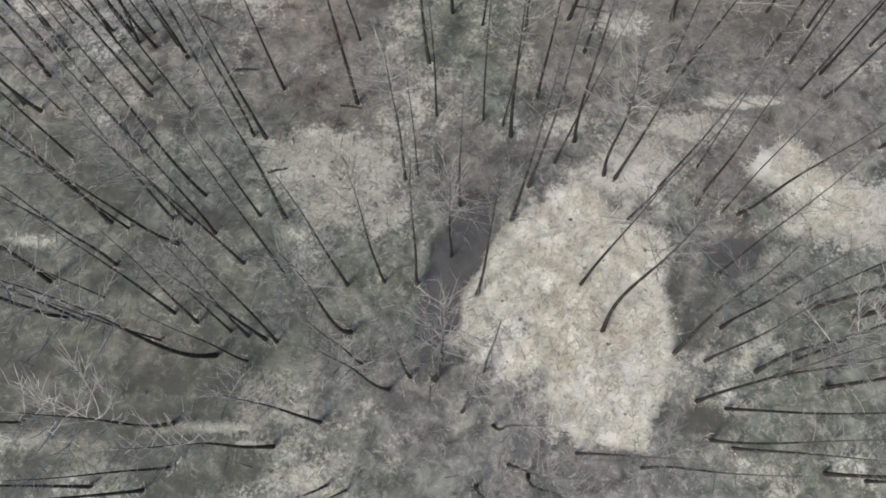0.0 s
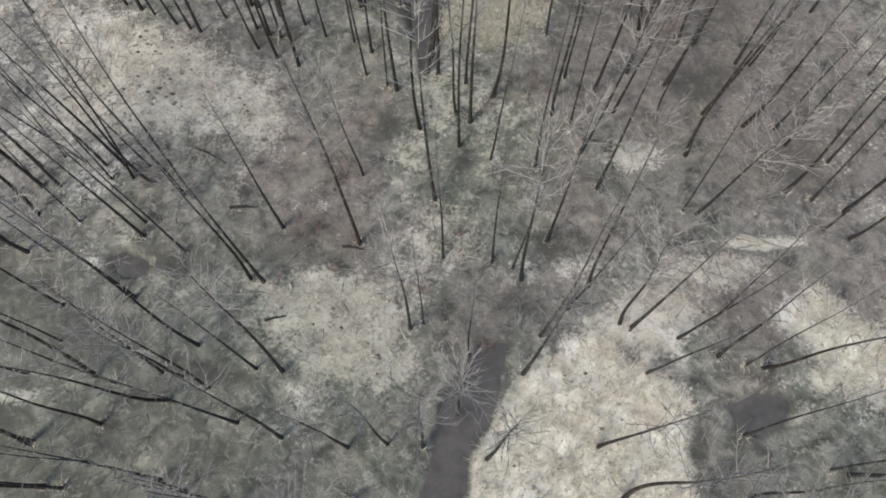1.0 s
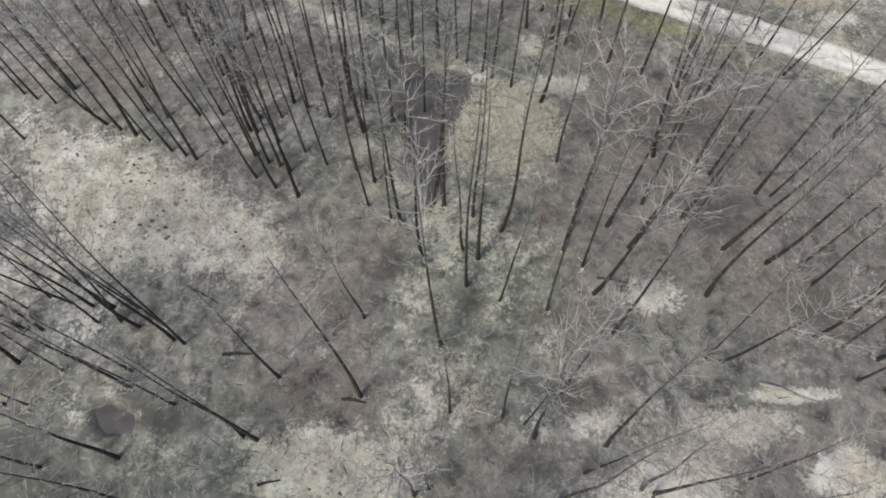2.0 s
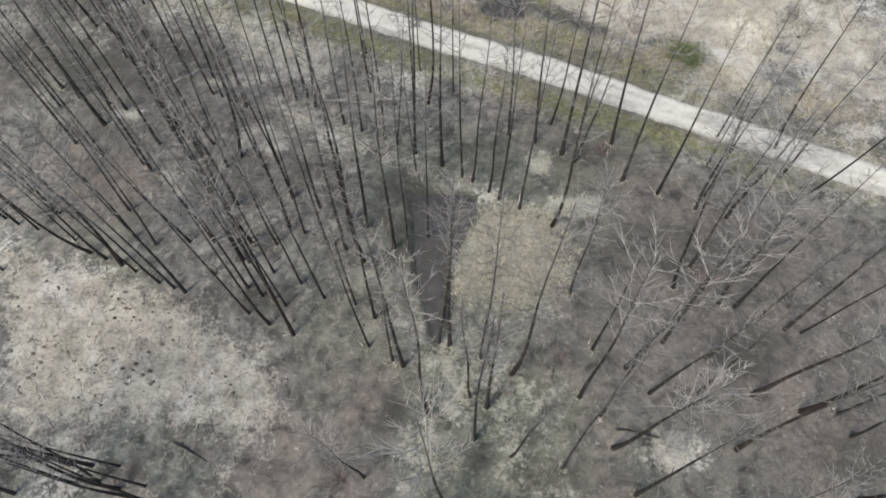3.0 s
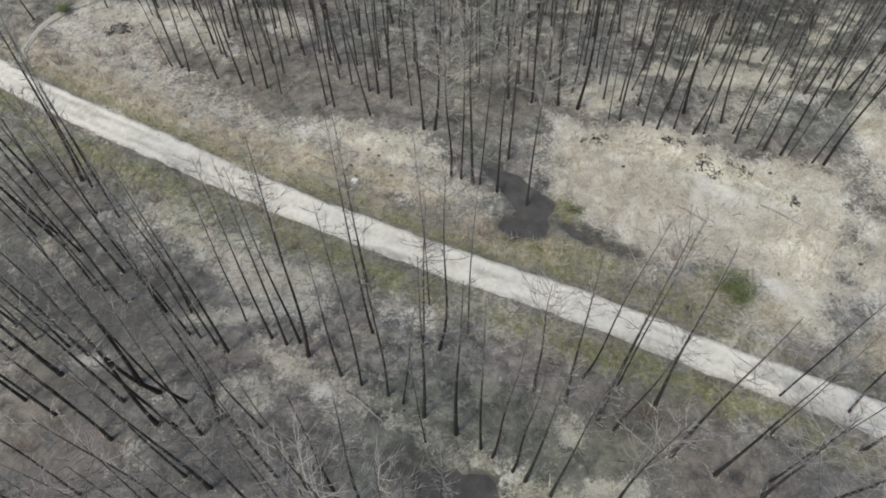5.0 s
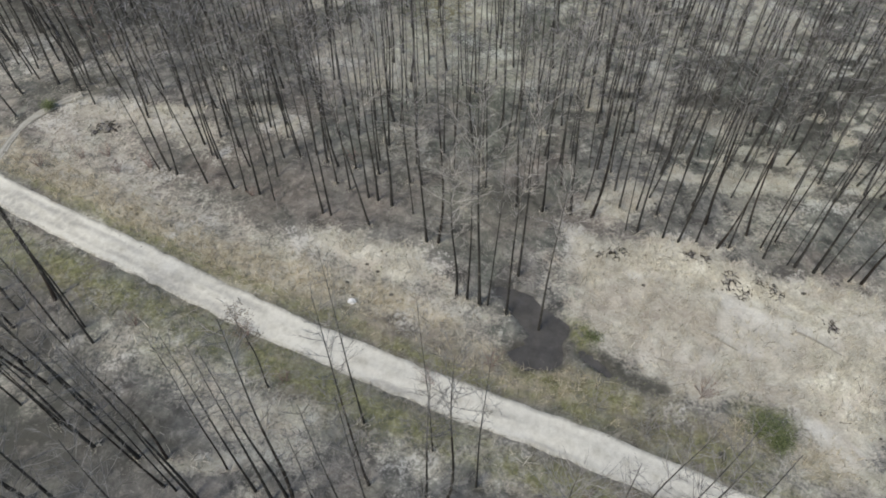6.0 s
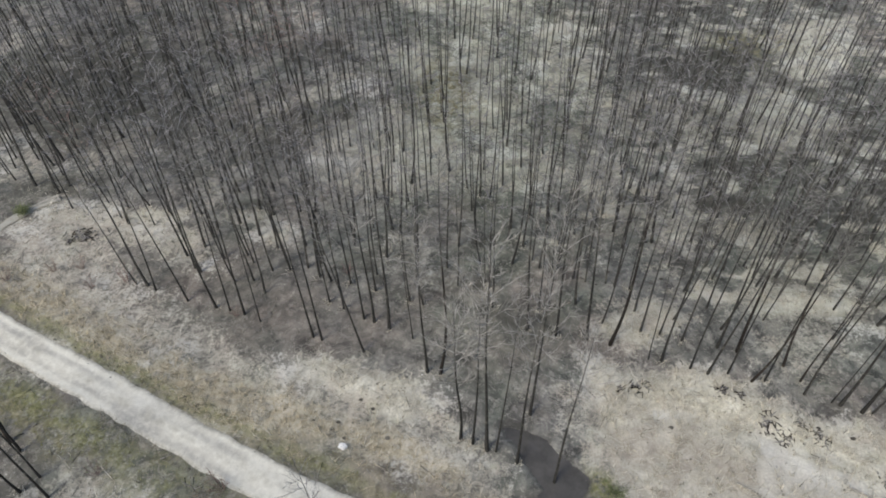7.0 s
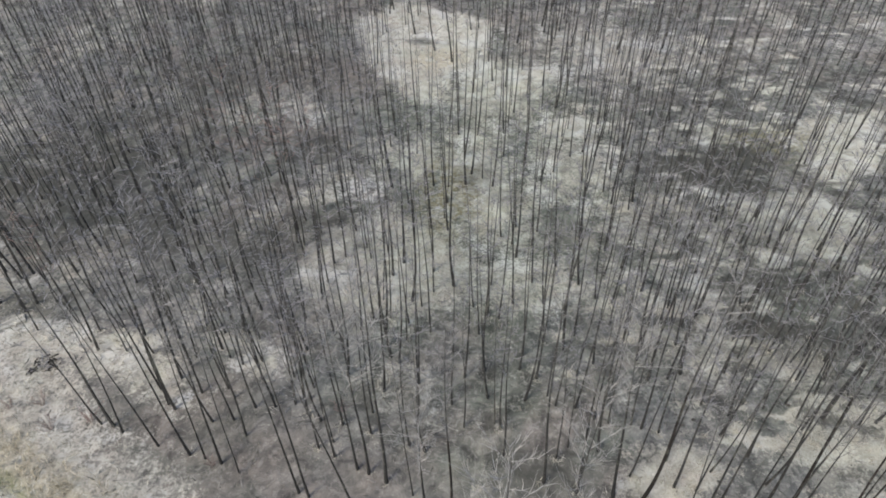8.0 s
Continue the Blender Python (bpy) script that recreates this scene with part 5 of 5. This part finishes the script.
def sticks(name, count, material, label, seed):
    """Thin fallen branches strewn over the forest floor."""
    r = random.Random(seed)
    shape = Shape()
    at = [(r.uniform(-55, 48), r.uniform(-16, 125)) for _ in range(count)]
    xs, ys = (np.array(a) for a in zip(*at))
    zs, off = land(xs, ys)[0], np.abs(track_offset(xs, ys))
    for x, y, z, o in zip(xs, ys, zs, off):
        if o < 2.2:
            continue
        a, long = r.uniform(0, math.tau), 0.3 + 1.6 * r.random() ** 2
        p = Vector((x, y, z + 0.05))
        shape.cone(p, p + Vector((math.cos(a) * long, math.sin(a) * long, r.uniform(-0.05, 0.15))), r.uniform(0.012, 0.04))
    tagged(mesh_object(name, shape.verts, shape.faces, [material]), label, "sticks", kind="stuff")


sticks("pale_sticks", 3000, PALE_TWIG, "bleached fallen sticks on the forest floor", 61)
sticks("dark_sticks", 2600, BARK, "dark fallen sticks on the forest floor", 62)


# ---- undergrowth and small things ----
def shrub_master(seed, twig, label, tall):
    """Many thin stems that fan out of one root."""
    r = random.Random(seed)
    root = tagged(new("shrub"), label, "shrub", "bare shrubs")
    for k in range(15):
        turn, lean = k * 2.4 + r.uniform(-0.3, 0.3), r.uniform(0.12, 0.75)
        out = Vector((math.cos(turn) * lean, math.sin(turn) * lean, 1.0))
        p = Vector((math.cos(turn) * 0.12, math.sin(turn) * 0.12, -0.1))
        pts, long = [p], tall * r.uniform(0.6, 1.1)
        for s in range(4):
            out = (out.normalized() + Vector((r.uniform(-0.2, 0.2), r.uniform(-0.2, 0.2), r.uniform(-0.1, 0.1)))).normalized()
            p = p + out * long / 4
            pts.append(p)
        stem = Shape()
        stem.tube(pts, [0.022, 0.018, 0.014, 0.010, 0.006], 3)
        for w in range(9):
            s = r.uniform(1.0, 3.9)
            q = pts[int(s)].lerp(pts[int(s) + 1], s - int(s))
            d = (out + Vector((r.uniform(-0.9, 0.9), r.uniform(-0.9, 0.9), r.uniform(-0.2, 0.6)))).normalized()
            stem.cone(q, q + d * long * r.uniform(0.14, 0.34), 0.012)
        mesh_object("stem", stem.verts, stem.faces, [twig], root)
    return root


GREY_SHRUBS = [shrub_master(700 + k, PALE_TWIG, "leafless shrub of pale grey stems on the forest floor", 2.3 + 0.4 * k) for k in range(3)]
RED_SHRUBS = [shrub_master(720 + k, RED_TWIG, "leafless shrub of reddish-brown twigs on the forest floor", 1.8 + 0.4 * k) for k in range(3)]
GREY_SPOTS = [(4.8, -7.9), (4.9, -2.6), (-4.5, -1.9), (-7.3, -7.5), (-18.6, -7.6), (-14.3, -4.1), (-22.0, 9.4), (-15.9, 12.1), (9.0, 13.0), (-9.6, -5.3), (34.3, 0.9), (4.8, 19.3), (11.3, 21.9), (25.5, 13.4), (28.9, 26.9), (-21.4, 18.1), (-7.3, 31.4), (16.8, 29.8), (13.4, 37.9), (22.2, 46.9), (29.9, 48.6), (30.0, 49.6), (14.6, 57.3), (25.8, 47.1), (10.6, 45.7), (10.1, 67.5), (6.3, 69.4), (-14.2, 50.6), (-16.8, 44.0), (27.5, 42.5), (31.9, 40.6), (19.4, 33.0)]
RED_SPOTS = [(6.3, 11.2), (-9.8, 18.8), (-8.5, 19.6), (3.2, 20.4), (-7.2, 24.6), (-6.4, 16.1), (8.5, 35.6), (4.2, 32.5), (-35.6, 48.2), (5.5, 61.6), (11.7, 56.0), (-24.0, 72.7), (-2.5, 72.2), (-7.5, 70.1), (-19.5, 68.8), (-34.2, 72.7), (15.0, 71.4), (-18.8, 95.0), (-45.3, 92.8), (-52.0, 90.5), (-43.2, 90.5), (-47.9, 92.1), (20.2, 43.0), (24.5, 49.3), (-10.9, 14.6), (0.9, 15.1), (-40.2, 91.7), (-28.1, 88.8)]


def set_down(master, spot, turn=0.0, size=1.0, used=set()):
    x, y = spot
    z = float(land(np.array([x]), np.array([y]))[0][0])
    m = Matrix.Translation((x, y, z)) @ Matrix.Rotation(turn, 4, "Z") @ Matrix.Diagonal((size, size, size, 1))
    if master.name in used:
        return copy_thing(master, m)
    used.add(master.name)
    master.matrix_basis = m
    return master


for spots, masters in ((GREY_SPOTS, GREY_SHRUBS), (RED_SPOTS, RED_SHRUBS)):
    for k, spot in enumerate(spots):
        set_down(masters[k % 3], spot, rng.uniform(0, math.tau), rng.uniform(0.75, 1.2))


def fallen_log(ax, ay, bx, by, radius, bark, label):
    """A trunk on the ground, a little bent, with stubs of branches."""
    r = random.Random(int(ax * 10) * 7 + int(by * 10))
    shape, stubs = Shape(), Shape()
    za, zb = (float(v) for v in land(np.array([ax, bx]), np.array([ay, by]))[0])
    pts = []
    for k in range(8):
        t = k / 7
        bend = 0.12 * math.sin(t * 5)
        pts.append(Vector((ax + (bx - ax) * t - bend * (by - ay) * 0.2, ay + (by - ay) * t + bend * (bx - ax) * 0.2, max(za, zb) + radius * 0.6)))
    shape.tube(pts, [radius * (1 - 0.08 * k) for k in range(8)], 8)
    root = tagged(new("fallen_log"), label, "log", "fallen logs")
    mesh_object("stem", shape.verts, shape.faces, [bark], root, smooth=True)
    for k in range(5):
        p = pts[1 + k % 6]
        stub = Shape()
        stub.tube([p, p + Vector((r.uniform(-0.5, 0.5), r.uniform(-0.5, 0.5), r.uniform(0.1, 0.5)))], [radius * 0.3, radius * 0.15], 4)
        mesh_object("branch_stub", stub.verts, stub.faces, [bark], root)


PALE_BARK = bark_material("weathered_wood", (0.30, 0.285, 0.25), (0.55, 0.53, 0.48))
for ax, ay, bx, by, radius, pale in [(-16.2, 20.6, -13.9, 21.0, 0.14, 0), (-6.2, 18.2, -4.3, 18.2, 0.11, 0), (-11.2, 11.3, -9.6, 11.9, 0.11, 0), (25.6, 23.1, 29.9, 22.2, 0.16, 1), (23.5, 78.2, 27.2, 76.2, 0.11, 1), (15.3, 77.6, 18.4, 75.9, 0.1, 1), (-12.2, 55.6, -8.8, 53.6, 0.12, 1), (13.0, 30.5, 16.3, 30.3, 0.1, 0), (-20.4, 25.8, -17.5, 24.8, 0.1, 0)]:
    fallen_log(ax, ay, bx, by, radius, PALE_BARK if pale else BARK, "weathered pale log lying in dry grass" if pale else "dark fallen log rotting on the forest floor")


def brush_pile(seed):
    """A low heap of cut dark branches."""
    r = random.Random(seed)
    root = tagged(new("brush_pile"), "low heap of dark cut branches in dry grass", "brush pile", "brush piles")
    for k in range(34):
        a = r.uniform(0, math.tau)
        p = Vector((r.gauss(0, 0.42), r.gauss(0, 0.32), r.uniform(0.03, 0.22)))
        way = Vector((math.cos(a), math.sin(a), r.uniform(-0.1, 0.2))) * r.uniform(0.2, 0.55)
        branch = Shape()
        branch.tube([p - way * 0.5, p + Vector((0, 0, 0.05)), p + way * 0.5], [0.045, 0.04, 0.018], 4)
        mesh_object("branch", branch.verts, branch.faces, [(BROWN_BARK, DARK_TWIG, BROWN_BARK)[k % 3]], root)
    return root


PILES = [brush_pile(800), brush_pile(801)]
for k, spot in enumerate([(16.8, 85.3), (18.6, 83.1), (21.3, 83.1), (19.8, 81.7), (26.8, 78.9), (8.5, 85.3), (6.9, 84.8), (-47.2, 96.9), (-48.2, 96.0), (22.6, 82.1), (15.4, 85.6)]):
    set_down(PILES[k % 2], spot, k * 1.3, (0.8, 1.2, 1.0)[k % 3])


def clods():
    """Dark clods and tussocks strewn over the bank and the reed."""
    r = random.Random(31)
    verts, faces = [], []
    areas = [(-12.5, 81.8, 5.5, 2.2, 70), (-17.0, 78.7, 4, 1.5, 20), (-28.0, 33.3, 15, 5, 520), (18.7, 81.6, 7, 3, 60), (14.8, 2.7, 8, 9, 70), (-5.0, 11.6, 6, 4, 50), (29.1, 74.1, 9, 7, 60), (-8.2, 53.1, 6, 2, 60), (-33.0, 81.8, 10, 2, 60), (-0.0, 99.8, 18, 8, 120)]
    for cx, cy, rx, ry, count in areas:
        for _ in range(count):
            x, y = r.gauss(cx, rx * 0.6), r.gauss(cy, ry * 0.6)
            if value_noise(x, y, 1.8, 95) < 0.5:
                continue
            z = float(land(np.array([x]), np.array([y]))[0][0])
            s, n = 0.045 + 0.13 * r.random() ** 3, len(verts)
            turn = r.uniform(0, 6)
            for ring, (w, h) in enumerate(((1.0, -0.2), (0.85, 0.45))):
                for k in range(6):
                    a = turn + k * math.tau / 6
                    q = w * s * r.uniform(0.75, 1.25)
                    verts.append((x + q * math.cos(a) * 1.4, y + q * math.sin(a), z + h * s))
            verts.append((x, y, z + 0.75 * s))
            faces += [(n + k, n + (k + 1) % 6, n + 6 + (k + 1) % 6, n + 6 + k) for k in range(6)] + [(n + 6 + k, n + 6 + (k + 1) % 6, n + 12) for k in range(6)]
    m = twig_material("dark_peat", (0.06, 0.056, 0.05), (0.18, 0.168, 0.145))
    tagged(mesh_object("clods", verts, faces, [m]), "dark peaty clods and tussocks strewn over the grass", "clods", kind="stuff")


clods()


def litter(name, x, y, sx, sy, h, seed, label, category):
    """A crumpled piece of white plastic."""
    r = random.Random(seed)
    bm = bmesh.new()
    bmesh.ops.create_icosphere(bm, subdivisions=3, radius=1.0)
    for v in bm.verts:
        crease = 0.75 + 0.5 * noise.noise(v.co * 2.3 + Vector((seed, 0, 0))) + 0.25 * noise.noise(v.co * 6.0)
        v.co = Vector((v.co.x * sx * crease, v.co.y * sy * crease, max(v.co.z * crease, -0.35) * h))
    me = bpy.data.meshes.new(name)
    bm.to_mesh(me)
    bm.free()
    me.materials.append(WHITE)
    ob = new(name, me)
    ob.location = (x, y, float(land(np.array([x]), np.array([y]))[0][0]) + 0.3 * h)
    tagged(ob, label, category)


wn_white = Nodes("white_plastic", 0.45, 0.4)
WHITE = wn_white.colour(wn_white.ramp(wn_white.noise(6, 3), (0.3, (0.74, 0.74, 0.73)), (0.7, (0.86, 0.86, 0.86)))).mat
litter("plastic_bag", -15.40, 77.10, 0.46, 0.36, 0.38, 3, "crumpled white plastic bag lying in dry grass", "bag")
litter("plastic_scrap", 20.40, 68.00, 0.24, 0.09, 0.06, 4, "flat white plastic scrap beside a green bush", "litter")
litter("plastic_scrap", -10.0, 84.4, 0.09, 0.07, 0.06, 5, "small white plastic scrap on brown litter", "litter")


def green_bush(x, y, wide, tall, seed, count, label):
    """Short stems under a loose crown of small leaves."""
    r = random.Random(seed)
    z = float(land(np.array([x]), np.array([y]))[0][0])
    root = tagged(new("green_bush"), label, "bush", "green bushes")
    root.location = (x, y, z)
    verts, faces = [], []
    for k in range(9):
        a, l = k * 2.4, r.uniform(0.3, 0.9)
        tip = Vector((math.cos(a) * wide * l, math.sin(a) * wide * l * 0.8, tall * r.uniform(0.5, 1.0)))
        stem = Shape()
        stem.tube([Vector((0, 0, -0.1)), tip * 0.5 + Vector((0, 0, 0.1)), tip], [0.03, 0.02, 0.008], 4)
        mesh_object("stem", stem.verts, stem.faces, [BROWN_BARK], root)
        for _ in range(count // 9):
            c = tip * r.uniform(0.45, 1.0) + Vector((r.gauss(0, wide * 0.32), r.gauss(0, wide * 0.32), r.gauss(0, tall * 0.16)))
            u = Vector((r.uniform(-1, 1), r.uniform(-1, 1), r.uniform(-0.5, 0.5))).normalized() * r.uniform(0.05, 0.1)
            v = u.cross(Vector((r.uniform(-1, 1), r.uniform(-1, 1), 1))).normalized() * 0.035
            n = len(verts)
            verts += [c - u, c + v, c + u, c - v]
            faces.append((n, n + 1, n + 2, n + 3))
    mesh_object("foliage", verts, faces, [LEAF], root, "small fresh green leaves")


LEAF = twig_material("green_leaves", (0.085, 0.11, 0.045), (0.22, 0.245, 0.12))
green_bush(-55.2, 99.4, 0.8, 1.2, 1, 900, "low dense green bush at the wood's edge")
green_bush(19.4, 68.8, 1.5, 1.5, 2, 1600, "sprawling fresh green bush in dry reed")
green_bush(20.3, 67.8, 1.2, 1.1, 3, 1100, "small fresh green bush in dry reed")
green_bush(6.1, 75.8, 0.9, 0.4, 4, 350, "small fresh green bush beside dark water")
